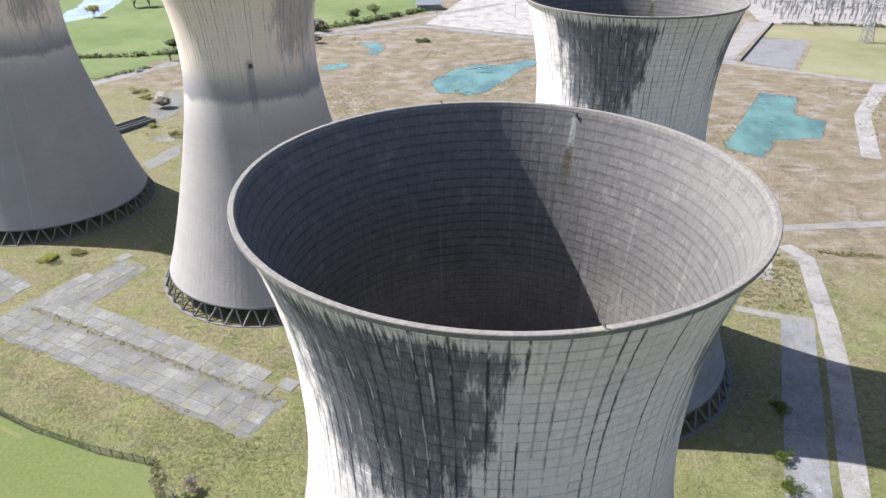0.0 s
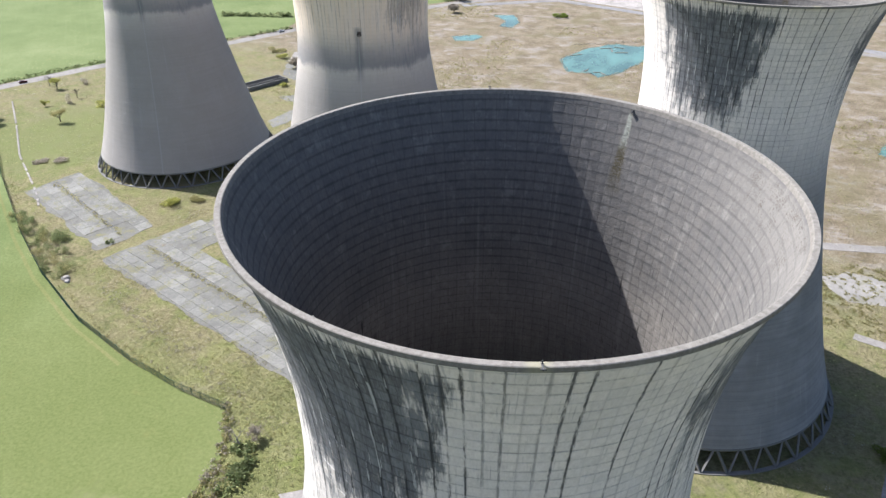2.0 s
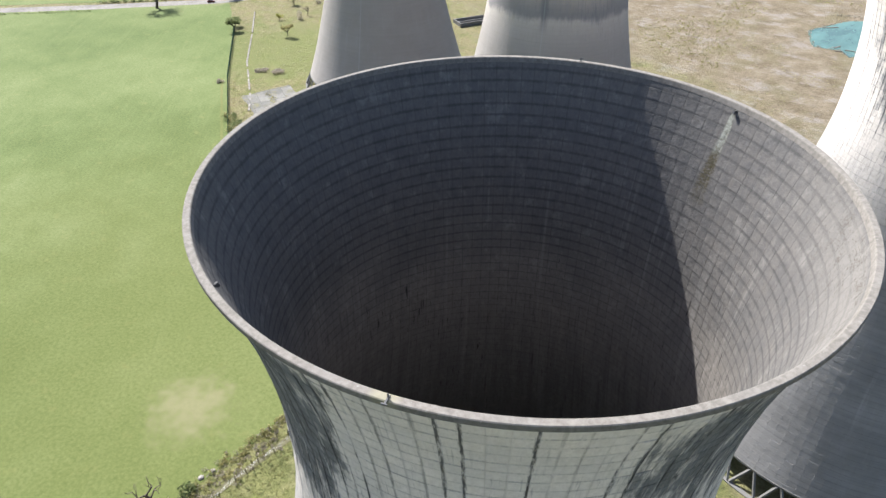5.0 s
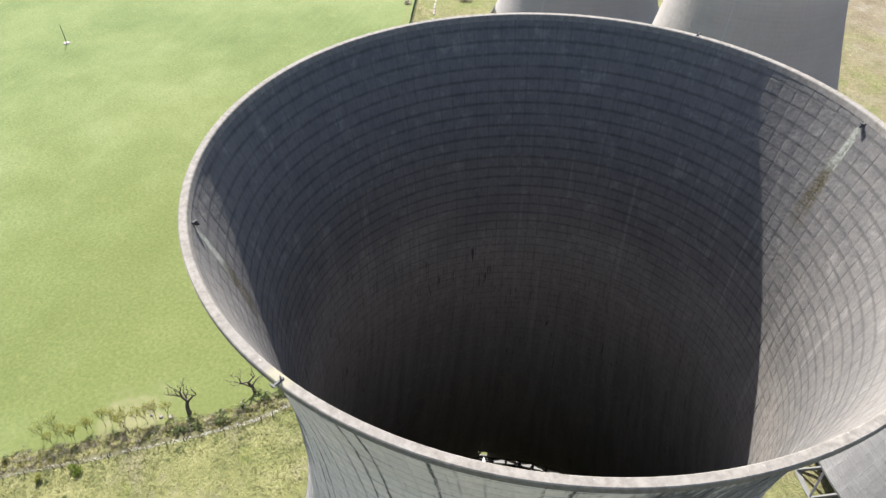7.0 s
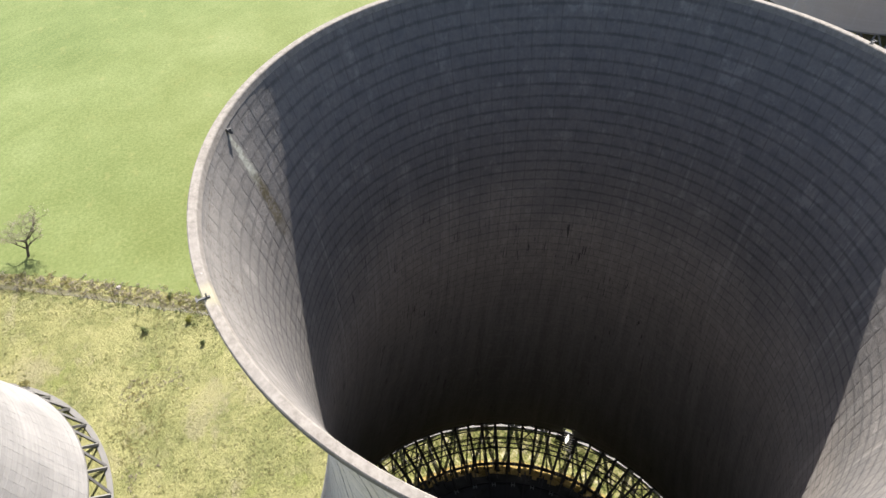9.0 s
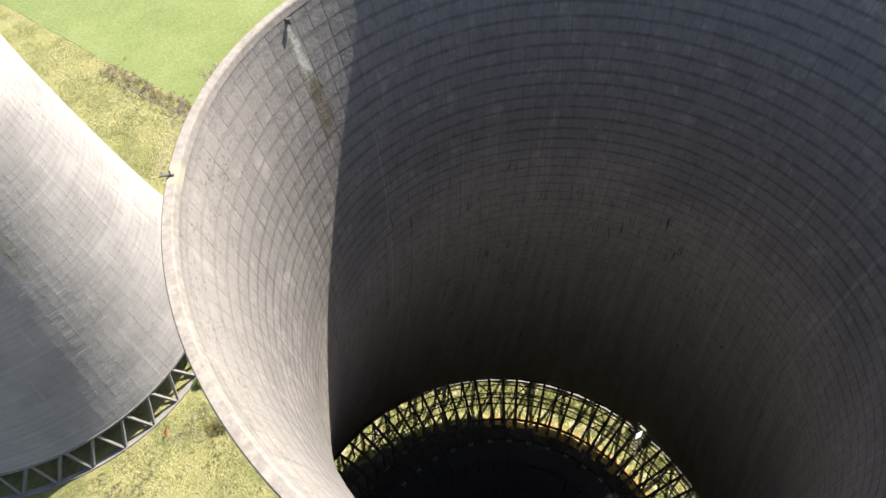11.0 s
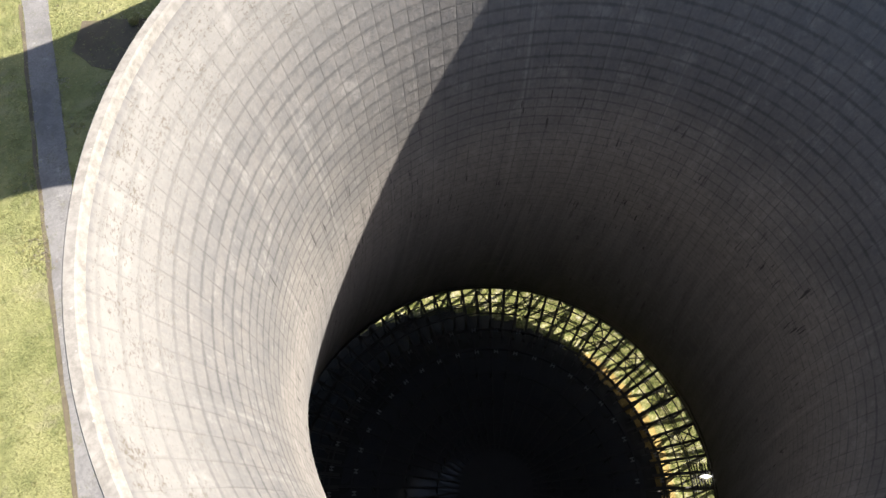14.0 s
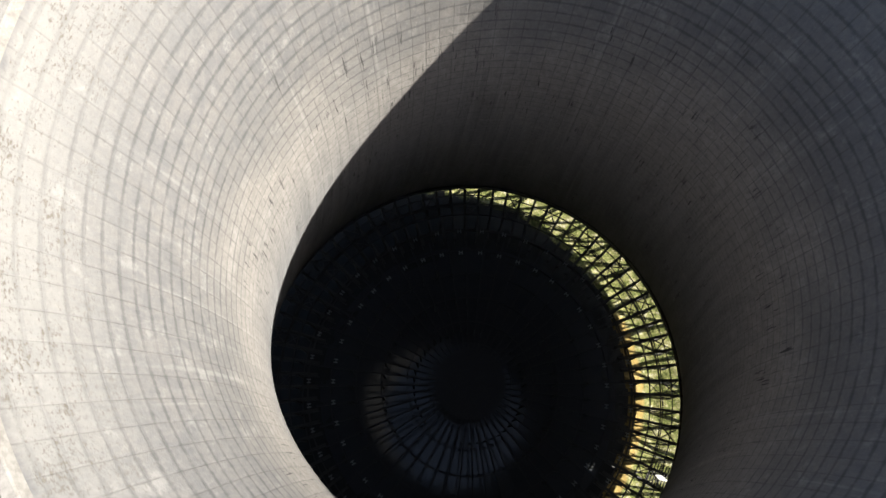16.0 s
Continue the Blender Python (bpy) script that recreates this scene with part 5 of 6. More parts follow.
strip("ditch_bed", [(x + 4.4, y) for x, y in HEDGE[2:11]], 1.5, 0.05, meadow("bleached_litter", (0.09, 0.09, 0.04), (0.15, 0.14, 0.075), (0.23, 0.21, 0.135)), "pale strip of bleached grass litter along the ditch", "path")
DITCH = [(x + 2.0, y) for x, y in HEDGE[1:11]]
bank(DITCH, DEADWOOD, "grey-brown brambles along the ditch", 0.22, 11, 0.8, 1.3, 20, 0.9)
bank(DITCH, SCRUB, "olive brambles along the ditch", 0.28, 12, 0.85, 1.5, 20)
bank([(x + 4.6, y) for x, y in DITCH], GORSE, "dark green weeds beside the ditch", 0.7, 121, 0.7, 1.3, 16)
bank([(x + 7.5, y) for x, y in DITCH], TUFT, "long pale grass beside the ditch", 0.3, 122, 0.6, 2.4, 9, 0.7)
bank([(-74, 49), (-70, 42), (-66.5, 34), (-65.5, 20), (-66, 4)], SCRUB, "olive brambles over the field edge", 0.6, 66, 1.1, 0.5, 30)
bank([(-75, 50), (-71, 44), (-67, 35), (-66, 20)], DEADWOOD, "grey-brown brambles over the field edge", 0.8, 67, 1.1, 0.6, 30)
bank([(-64, 40), (-60, 36), (-62, 28)], GORSE, "dark green scrub at the fence corner", 0.7, 13, 1.8, 1.2, 60)
bank([(-66, -2), (-66, -16), (-69, -26)], GORSE, "dark shaded bramble bank", 1.0, 14, 1.6, 0.9, 40)
bank([(x + 1.5, y + 1.5) for x, y in FENCE[2:]], SCRUB, "olive weeds along the foot of the fence", 1.4, 15, 0.8, 0.8, 14)
bank([(-70, 52), (-88, 59), (-106, 67), (-126, 76), (-140, 84)], DEADWOOD, "strip of dead brown brambles", 0.22, 16, 0.6, 1.5, 10, 0.9)
bank([(-72, 54), (-90, 62), (-110, 70), (-138, 82)], SCRUB, "olive weeds among dead brambles", 0.3, 166, 0.55, 2.4, 9, 0.9)
bank([(10, -133), (5, -131), (-2, -127), (-2, -117), (1, -111)], DEADWOOD, "dead brambles over burnt earth", 0.35, 201, 0.6, 2.2, 10, 0.6)
bank([(-66, 44), (-58, 52), (-50, 56), (-44, 50)], GORSE, "fresh green nettles at the tower foot", 0.3, 167, 0.6, 2.2, 10, 0.8)
bank([(x - 5.5, y + 5.0) for x, y in LANE[2:6]], GORSE, "clipped dark hedge along the lane", 1.2, 17, 1.8, 0.4, 34, 1.0)
bank([(x + 6.0, y - 5.5) for x, y in LANE[1:3]], GORSE, "low dark hedge along the lane", 1.6, 18, 1.3, 0.4, 26, 0.9)
bank([(-494, 309), (-415, 263), (-358, 232), (-338, 224)], GORSE, "thin hedge between two fields", 1.6, 19, 1.5, 0.5, 26, 1.0)
bank([(-300, 405), (-262, 412), (-238, 420), (-210, 440)], GORSE, "thick dark hedge across the meadow", 1.3, 20, 3.0, 0.8, 50, 1.0)
bank([(-255, 352), (-232, 385)], GORSE, "dark hedge beside the lane", 1.2, 21, 2.0, 0.5, 40, 1.0)
bank([(-160, 500), (-100, 560), (-60, 620)], GORSE, "dark hedge by the far road", 1.5, 22, 3.5, 1.0, 50, 1.1)
bank([(230, 552), (300, 545), (420, 535)], GORSE, "dark hedge in front of the substation", 1.5, 23, 2.6, 0.8, 40, 1.0)
for k, pond in enumerate((POND_1, POND_2, POND_3, POND_4)):
    bank(pond + pond[:1], DEADWOOD, "brown broken reeds round the pond", 1.5, 24 + k, 1.0, 0.7, 14, 0.7)
bank([(-40, 395), (-5, 412), (20, 428)], DEADWOOD, "ragged bank of rubble and stems", 0.9, 28, 1.2, 1.0, 16, 0.8)
bank([(30, 470), (60, 455), (90, 450)], DEADWOOD, "low brown thicket by the cleared site", 0.9, 29, 2.4, 2.0, 26, 0.8)
bank([(110, 158), (125, 156), (160, 152)], SCRUB, "dark scrub beside a dry ditch", 0.8, 30, 1.4, 0.7, 24, 0.7)

# single bushes
for i, (x, y, r, h, m, words) in enumerate((
        (-171, 102, 4.0, 3.0, GORSE, "dark green gorse bush beside broken slabs"), (-150, 134, 5.0, 2.6, WILLOW, "yellow-green shrub on rough grass"),
        (-143, 138, 3.5, 2.0, SCRUB, "brown-green shrub on rough grass"), (-153, 104, 1.8, 1.2, GORSE, "small dark shrub among slabs"),
        (65.5, 60, 3.0, 2.6, FRESH, "bright green bush at the edge of asphalt"), (64, 52, 3.2, 2.8, FRESH, "bright green bush at the edge of asphalt"),
        (70, 77, 3.0, 2.4, FRESH, "bright green bush in tower shade"), (-24, -60, 2.2, 1.8, FRESH, "bright green bush beside the tower legs"),
        (-23, -50, 2.0, 1.7, SCRUB, "rounded olive bush on rough grass"), (-16, -54, 2.2, 1.8, SCRUB, "rounded olive bush on rough grass"),
        (-62.5, -81, 2.6, 2.2, SCRUB, "olive bush beside the tower base"), (8, -81, 1.8, 1.6, FRESH, "green bush at the shadow's edge"),
        (15, -78, 2.2, 1.5, FRESH, "green bush on rough grass"), (22, -74, 1.8, 1.0, SCRUB, "low brown bush on rough grass"),
        (16, -79, 1.5, 1.3, FRESH, "green bush on rough grass"), (29, -54, 2.0, 1.5, SCRUB, "brown-green bush on rough grass"),
        (6, -63, 1.3, 1.0, SCRUB, "small olive bush on rough grass"), (21, -75, 1.6, 0.9, SCRUB, "low brown bush on rough grass"),
        (1, -126, 2.0, 1.4, SCRUB, "brown bush beside the concrete road"), (-73, -50, 0.9, 1.6, WILLOW, "small orange-flowering gorse bush in grass"),
        (-72, -59, 1.0, 1.6, GORSE, "small dark bush on rough grass"), (-66, -47, 0.8, 1.2, GORSE, "small dark bush on rough grass"),
        (-71, -44, 1.8, 1.6, FRESH, "bright green bush near the ditch"), (-81, -54, 0.9, 1.5, GORSE, "small dark bush on rough grass"),
        (-215, 328, 6.0, 3.5, SCRUB, "brown-green bush on waste ground"), (-205, 316, 5.0, 3.0, WILLOW, "yellow-green bush on waste ground"),
        (-178, 268, 4.0, 2.4, WILLOW, "yellow-green bush beside the tank"), (-160, 255, 5.0, 2.6, SCRUB, "olive bush on waste ground"),
        (-60, 470, 7.0, 4.0, FRESH, "green thicket by the cleared site"), (-52, 92, 1.6, 1.2, FRESH, "small green bush at a tower foot"),
        (-230, 130, 2.2, 1.5, DEADWOOD, "grey dead thicket on grass"), (-225, 150, 4.0, 1.4, DEADWOOD, "grey dead thicket on grass"),
        (-218, 152, 4.0, 1.3, DEADWOOD, "grey dead thicket on grass"))):
    bush(x, y, r, h, m, words, 100 + i, count=int(220 + 240 * r), size=0.10 + 0.03 * r)

thicket = random.Random(31)
for k in range(30):
    f = k / 29
    x, y = -199 + 45 * f, 110.5 - 27 * f
    off = thicket.uniform(-3.2, 4.2) * (0.5 + f)
    r = thicket.uniform(1.5, 3.3)
    bush(x + off * 0.5, y + off * 0.86, r, r * thicket.uniform(1.1, 1.7), GORSE if k % 4 else SCRUB, "dark green gorse bush along the fence" if k % 4 else "olive bramble bush along the fence", 300 + k, int(120 + 170 * r), 0.14)

# trees
tree(-348, 177, 25.0, "large bare spreading oak beside the lane", 1, DEADWOOD, 6000, 0.2, spread=0.66, levels=5, trunk=0.035, forks=3)
tree(-281, 178, 9.0, "dark ivy-clad tree in the fence line", 2, GORSE, 1500, 0.35, levels=3)
tree(-286, 183, 7.0, "dark ivy-clad tree in the fence line", 3, GORSE, 1000, 0.35, levels=3)
tree(-253, 190, 8.5, "rounded budding tree on rough grass", 4, SCRUB, 1400, 0.22, levels=4)
tree(-240, 206, 9.0, "budding tree with thin yellow leaves", 5, WILLOW, 1100, 0.25, levels=4)
tree(-291, 229, 8.0, "budding yellow-green tree beside the lane", 6, WILLOW, 1100, 0.25, levels=4)
tree(-299, 232, 8.0, "bare grey tree beside the lane", 7, levels=4)
tree(-330, 215, 10.0, "dark hedge tree at the lane junction", 8, GORSE, 1200, 0.35, levels=3)
tree(-270, 220, 7.0, "bare grey tree beside the lane", 9, levels=4)
tree(-71.5, -22, 11.0, "bare gnarled tree leaning over the ditch", 10, spread=0.5, levels=4, trunk=0.045, lean=(-0.25, 0.1), forks=2)
tree(-69, -9, 9.5, "bare gnarled tree on the ditch bank", 11, spread=0.65, levels=4, trunk=0.04, lean=(-0.35, -0.1), forks=2)
tree(-101, -88, 14.0, "bare spreading tree on the ditch bank", 12, DEADWOOD, 1500, 0.14, spread=0.6, levels=5, trunk=0.025, lean=(-0.2, 0.15))
tree(-64.5, 39, 7.0, "bleached dead tree at the fence corner", 13, spread=0.55, levels=3, trunk=0.03, lean=(-0.2, 0.1), mat=PALE_BARK, forks=2)
tree(-62, 42, 4.5, "budding thorn tree at the fence corner", 14, DEADWOOD, 900, 0.2, levels=3)
tree(-96, 53.5, 6.0, "thin bare sapling inside the fence", 15, spread=0.3, levels=2, trunk=0.012, forks=2)
whips = random.Random(12)
for i in range(18):
    x, y = -72.5 - i * 0.5 + whips.uniform(-1.2, 1.2), -26 - i * 1.3 + whips.uniform(-1.0, 1.0)
    tree(x, y, whips.uniform(4.5, 7.5), "whippy yellow-green sapling by the ditch", 170 + i, WILLOW, 1100, 0.06, name="sapling", spread=0.34, levels=3, trunk=0.008, lean=(-0.15, 0.05), forks=4)
for i, (x, y, h, m) in enumerate(((-352, 600, 20, WILLOW), (-340, 606, 17, WILLOW), (-366, 552, 13, SCRUB), (-330, 640, 18, GORSE), (-228, 402, 15, None), (-236, 428, 12, GORSE), (-150, 505, 12, DEADWOOD),
                                  (-128, 540, 14, GORSE), (-112, 560, 14, GORSE), (-140, 462, 7, DEADWOOD), (-186, 300, 7, DEADWOOD), (430, 560, 16, FRESH))):
    tree(x, y, h, "far bare grey tree by the lane" if m is None else "far tree with soft spring crown", 40 + i, m, 2200, 0.6, levels=4)

for i, (x, y, h) in enumerate(((-262, 236, 5.5), (-256, 242, 6.5), (-249, 228, 5.0), (-276, 205, 5.0), (-268, 212, 6.0), (-247, 250, 7.0), (-238, 258, 6.0), (-283, 240, 6.0), (-232, 240, 4.5), (-226, 262, 5.5))):
    bush(x, y, h * 0.5, h * 0.85, DEADWOOD if i % 3 else WILLOW, "tall grey-brown thicket near the lane" if i % 3 else "tall yellow-green thicket near the lane", 70 + i, 900, 0.16)

# ---- paving of slabs ----
RUBBLE = slab_material("crumbled_concrete", (0.25, 0.24, 0.215), 0.9)
sheet("slab_base", [(-148, 94), (-56, 58), (-50, 71), (-118, 99), (-123, 103), (-115, 131), (-126, 137), (-133, 122), (-143, 108)], 0.05, RUBBLE, "crumbled concrete and weeds under the slabs", "ground", amount=1.6, step=1.5)
sheet("slab_base", [(-211, 126), (-203, 147), (-146, 118), (-154, 99)], 0.05, RUBBLE, "crumbled concrete and weeds under the slabs", "ground", amount=1.6, step=1.5)
bank([(-140, 105.5), (-100, 89.5), (-52, 70.5)], SCRUB, "ragged olive weeds between two strips of slabs", 0.2, 61, 0.7, 0.55, 12, 0.5)
bank([(-122, 95.5), (-90, 82.5), (-56, 69)], TUFT, "dry grass rooted in slab joints", 0.5, 161, 0.4, 0.2, 8, 0.5)
bank([(-66, 62), (-58, 64), (-54, 70), (-50, 66)], DEADWOOD, "rusty stems over the broken slab edge", 0.25, 162, 0.5, 1.6, 9, 0.6)
bank([(-139, 98.5), (-126, 93.5), (-112, 88)], GORSE, "dark weeds rooted in slab joints", 2.2, 62, 0.45, 0.5, 14, 0.6)
bank([(-205, 135.5), (-180, 123), (-153, 109)], SCRUB, "ragged olive weeds between two strips of slabs", 0.7, 63, 0.8, 0.5, 18, 0.7)
bank([(-146, 97), (-134, 106), (-122, 135)], TUFT, "dry grass along a slab edge", 1.2, 64, 0.6, 0.9, 12, 0.5)
bank([(-147, 93.5), (-100, 75), (-58, 58)], TUFT, "dry grass along a slab edge", 1.0, 65, 0.6, 0.7, 12, 0.5)
paving("broken pale concrete slabs with weeds in the joints",
       (((-147, 95.0), -21.5, 98, 10.0, 22, 3, 0.05), ((-140.5, 107.0), -22.5, 96, 8.5, 21, 2, 0.04), ((-128.5, 107.5), 65.0, 30, 12.5, 6, 3, 0.05)))
paving("two strips of cracked pale concrete slabs on grass",
       (((-209.5, 127.5), -26.5, 60, 8.0, 12, 2, 0.06), ((-206, 137.0), -27.0, 62, 9.5, 12, 2, 0.03)))


def kerb_line():
    thing = tagged(new("kerb"), "broken line of pale concrete kerb blocks", "kerb", kind="structure")
    v = [(x * (1 - 0.03 * k), y * (1 - 0.1 * k), z) for k, z in ((0, -0.05), (0, 0.2), (1, 0.26)) for x, y in ((-1.4, -0.35), (1.4, -0.35), (1.4, 0.35), (-1.4, 0.35))]
    f = [(8, 9, 10, 11)] + [(a + i, a + (i + 1) % 4, a + 4 + (i + 1) % 4, a + 4 + i) for a in (0, 4) for i in range(4)]
    me = mesh_of("kerb_block", v, f, YARD)
    line = [(-298, 206), (-269, 180), (-240, 153), (-223, 140), (-206, 127), (-195, 117)]
    for (x0, y0), (x1, y1) in zip(line, line[1:]):
        d = math.hypot(x1 - x0, y1 - y0)
        for k in range(int(d / 3.3)):
            if random.random() < 0.2:
                continue
            t = (k + 0.5) * 3.3 / d
            ob = under(new("kerb_block", me), thing)
            ob.location = (x0 + (x1 - x0) * t, y0 + (y1 - y0) * t, random.uniform(-0.03, 0.05))
            ob.rotation_euler = (0, 0, math.atan2(y1 - y0, x1 - x0) + random.uniform(-0.08, 0.08))


kerb_line()

# ---- fences ----
GREEN_PAINT = plain("green_fence_paint", (0.075, 0.155, 0.115), rough=0.5, vary=0.25)
WOOD = plain("weathered_wood", (0.20, 0.17, 0.135), vary=0.35, scale=4.0)


def palisade():
    thing = tagged(new("palisade_fence"), "dark green steel palisade fence along the pasture", "fence")
    bay = 3.0
    post = Bars()
    post.add((0, 0, -0.1), (0, 0, 2.45), 0.12)
    post_me = post.mesh("post", GREEN_PAINT)
    rail = Bars()
    rail.add((0, 0, 0), (1, 0, 0), 0.045, 0.05)
    rail_me = rail.mesh("rail", GREEN_PAINT)
    pales = Bars()
    for (x0, y0), (x1, y1) in zip(FENCE[1:], FENCE[2:]):
        d = math.hypot(x1 - x0, y1 - y0)
        n = max(1, round(d / bay))
        heading = math.atan2(y1 - y0, x1 - x0)
        for k in range(n):
            x, y = x0 + (x1 - x0) * k / n, y0 + (y1 - y0) * k / n
            for name, me, z in (("post", post_me, 0), ("rail", rail_me, 0.5), ("rail", rail_me, 2.0)):
                ob = under(new(name, me), thing)
                ob.location, ob.rotation_euler = (x, y, z), (0, 0, heading)
                if name == "rail":
                    ob.scale = (d / n, 1, 1)
            for q in range(12):
                f = (k + (q + 0.5) / 12) / n
                px, py = x0 + (x1 - x0) * f, y0 + (y1 - y0) * f
                pales.add((px, py, 0.08), (px, py, 2.35), 0.055, 0.02)
    tagged(under(new("pales", pales.mesh("pales", GREEN_PAINT)), thing), kind="stuff")


palisade()


def post_and_wire():
    thing = tagged(new("wire_fence"), "leaning wooden posts of a stock fence with wire", "fence")
    post = Bars()
    post.add((0, 0, -0.1), (0, 0, 1.35), 0.14)
    me = post.mesh("post", WOOD)
    spots = list(along([(x + 5.0, y - 1.0) for x, y in HEDGE[2:11]], 3.4, 51, 0.15))
    for x, y, rnd in spots:
        ob = under(new("post", me), thing)
        ob.location = (x, y, 0)
        ob.rotation_euler = (rnd.uniform(-0.12, 0.12), rnd.uniform(-0.12, 0.12), rnd.uniform(0, 3))
    line = sorted(((x, y) for x, y, _ in spots), key=lambda p: -p[1])
    for z in (0.5, 0.85, 1.2):
        wire = Bars()
        for p, q in zip(line, line[1:]):
            wire.add((*p, z), (*q, z), 0.015)
        under(new("wire", wire.mesh("wire", STEEL)), thing)


post_and_wire()

# ---- small things round the towers ----
def box_mesh(name, sx, sy, sz, mat, bevel=0.04):
    bm = bmesh.new()
    bmesh.ops.create_cube(bm, size=1.0, matrix=Matrix.Diagonal((sx, sy, sz, 1)))
    bmesh.ops.bevel(bm, geom=list(bm.edges), offset=bevel, segments=1)
    me = bpy.data.meshes.new(name)
    bm.to_mesh(me)
    bm.free()
    me.materials.append(mat)
    return me


def tank():
    thing = tagged(new("settling_tank"), "sunken concrete settling tank with low walls", "tank")
    thing.matrix_world = pose(-189, 267, 0, 0, 0, 62)
    for name, sx, sy, sz, x, y, z, m in (("side_wall", 24, 0.5, 2.0, 0, -4.2, 1.0, LEG), ("side_wall", 24, 0.5, 2.0, 0, 4.2, 1.0, LEG), ("end_wall", 0.5, 7.9, 2.0, -11.7, 0, 1.0, LEG),
                                         ("end_wall", 0.5, 7.9, 2.0, 11.7, 0, 1.0, LEG), ("divider", 22.8, 0.4, 1.7, 0, 0, 0.85, LEG), ("tank_floor", 22.9, 7.9, 0.12, 0, 0, 0.16, ASPHALT)):
        under(new(name, box_mesh(name, sx, sy, sz, m)), thing).location = (x, y, z)


tank()


def ramp():
    thing = tagged(new("duct_slab"), "tilted pale concrete slab on short props", "slab")
    thing.matrix_world = pose(-28.2, -56.2, 0, 0, 0, 150)
    top = under(new("slab_top", box_mesh("slab_top", 6.2, 2.2, 0.25, YARD)), thing)
    top.location, top.rotation_euler = (0, 0, 1.2), (0, radians(7), 0)
    for x, y, h in ((-2.7, -0.8, 1.45), (-2.7, 0.8, 1.45), (2.7, -0.8, 0.8), (2.7, 0.8, 0.8)):
        under(new("prop", box_mesh("prop", 0.25, 0.25, h, LEG)), thing).location = (x, y, h / 2)
    for i, (x, y, s, r) in enumerate(((-25.5, -61.5, 1.6, 20), (-26.6, -63.0, 1.2, 60), (-24.6, -63.5, 0.9, 100), (-27.3, -60.4, 0.8, 10))):
        ob = tagged(new("rubble_block", box_mesh("rubble_block", s, s * 0.7, s * 0.35, YARD, 0.08)), "broken pale concrete block by the tower legs", "rubble", "rubble blocks")
        ob.matrix_world = pose(x, y, s * 0.17, 6, 4, r)


ramp()
RED = plain("faded_red_paint", (0.42, 0.04, 0.03), rough=0.5, vary=0.2)
DARK = plain("black_rubber", (0.02, 0.02, 0.022), vary=0.3)


def red_marker():
    thing = tagged(new("marker_sign"), "small red plate on a thin post in grass", "sign")
    thing.matrix_world = pose(-13, -62, 0, 0, 0, 30)
    under(new("sign_post", box_mesh("sign_post", 0.1, 0.1, 1.0, STEEL, 0.01)), thing).location = (0, 0, 0.5)
    plate = under(new("sign_plate", box_mesh("sign_plate", 1.0, 0.5, 0.06, RED, 0.01)), thing)
    plate.location, plate.rotation_euler = (0, 0, 1.02), (radians(35), 0, 0)


red_marker()


def lone_pole():
    thing = tagged(new("pole"), "tall thin wooden pole standing in the pasture", "pole")
    bm = bmesh.new()
    bmesh.ops.create_cone(bm, cap_ends=True, segments=10, radius1=0.17, radius2=0.11, depth=8.0, matrix=Matrix.Translation((0, 0, 3.82)))
    part("shaft", bm, WOOD, thing)
    # pale disc added for the white patch at the pole's foot
    bm = bmesh.new()
    bmesh.ops.create_cone(bm, cap_ends=True, segments=12, radius1=1.5, radius2=1.2, depth=0.3, matrix=Matrix.Translation((0, 0, 0.15)))
    part("footing", bm, YARD, thing, "pale disc at the foot of the pole")
    thing.location = (-273.1, -3.5, 0.03)


lone_pole()
# dark rock, built as a bevelled black block
bale = tagged(new("wrapped_bale", box_mesh("wrapped_bale", 1.6, 1.3, 1.2, DARK, 0.3)), "dark rock lying on rough grass", "bale")
bale.matrix_world = pose(-61, 18.5, 0.58, 0, 0, 20)


def boulder(x, y, s, label, seed, mat):
    bm = bmesh.new()
    bmesh.ops.create_icosphere(bm, subdivisions=2, radius=s)
    for v in bm.verts:
        v.co *= 1 + 0.35 * noise.noise(v.co * (1.3 / s) + Vector((seed, 0, 0)))
        v.co.z *= 0.6
    me = bpy.data.meshes.new("boulder")
    bm.to_mesh(me)
    bm.free()
    me.materials.append(mat)
    ob = tagged(new("boulder", me), label, "rock", "boulders")
    ob.location = (x, y, s * 0.3)


for i, (x, y, s) in enumerate(((-151, 82, 1.2), (-149.5, 81, 0.8), (-86, -66, 0.6), (-74, -27, 0.45), (-75.5, -28.5, 0.35), (-72.8, -25.5, 0.4), (-67, 0, 0.6), (-66.5, 2.5, 0.5))):
    boulder(x, y, s, "pale stone lying beside the ditch" if x > -140 else "pale boulder beside the fence", i * 3.1, YARD)

# floating planks in the larger pond
for i, (x, y, l, r) in enumerate(((-36, 372, 9, 40), (-20, 392, 8, 25), (-12, 396, 7, 160), (-16, 388, 6, 100), (-10, 385, 8, 15), (-26, 342, 5, 70), (-20, 340, 4, 10), (-16, 338, 5, 130), (-24, 336, 4, 30))):
    ob = tagged(new("plank", box_mesh("plank", l, 0.7, 0.25, WOOD)), "grey plank floating in the pond", "plank", "floating planks")
    ob.matrix_world = pose(x, y, 0.16, 0, 0, r)

# ---- cars on the lane ----
GLASS = plain("dark_car_glass", (0.02, 0.025, 0.03), rough=0.1, vary=0.1, spec=0.6)


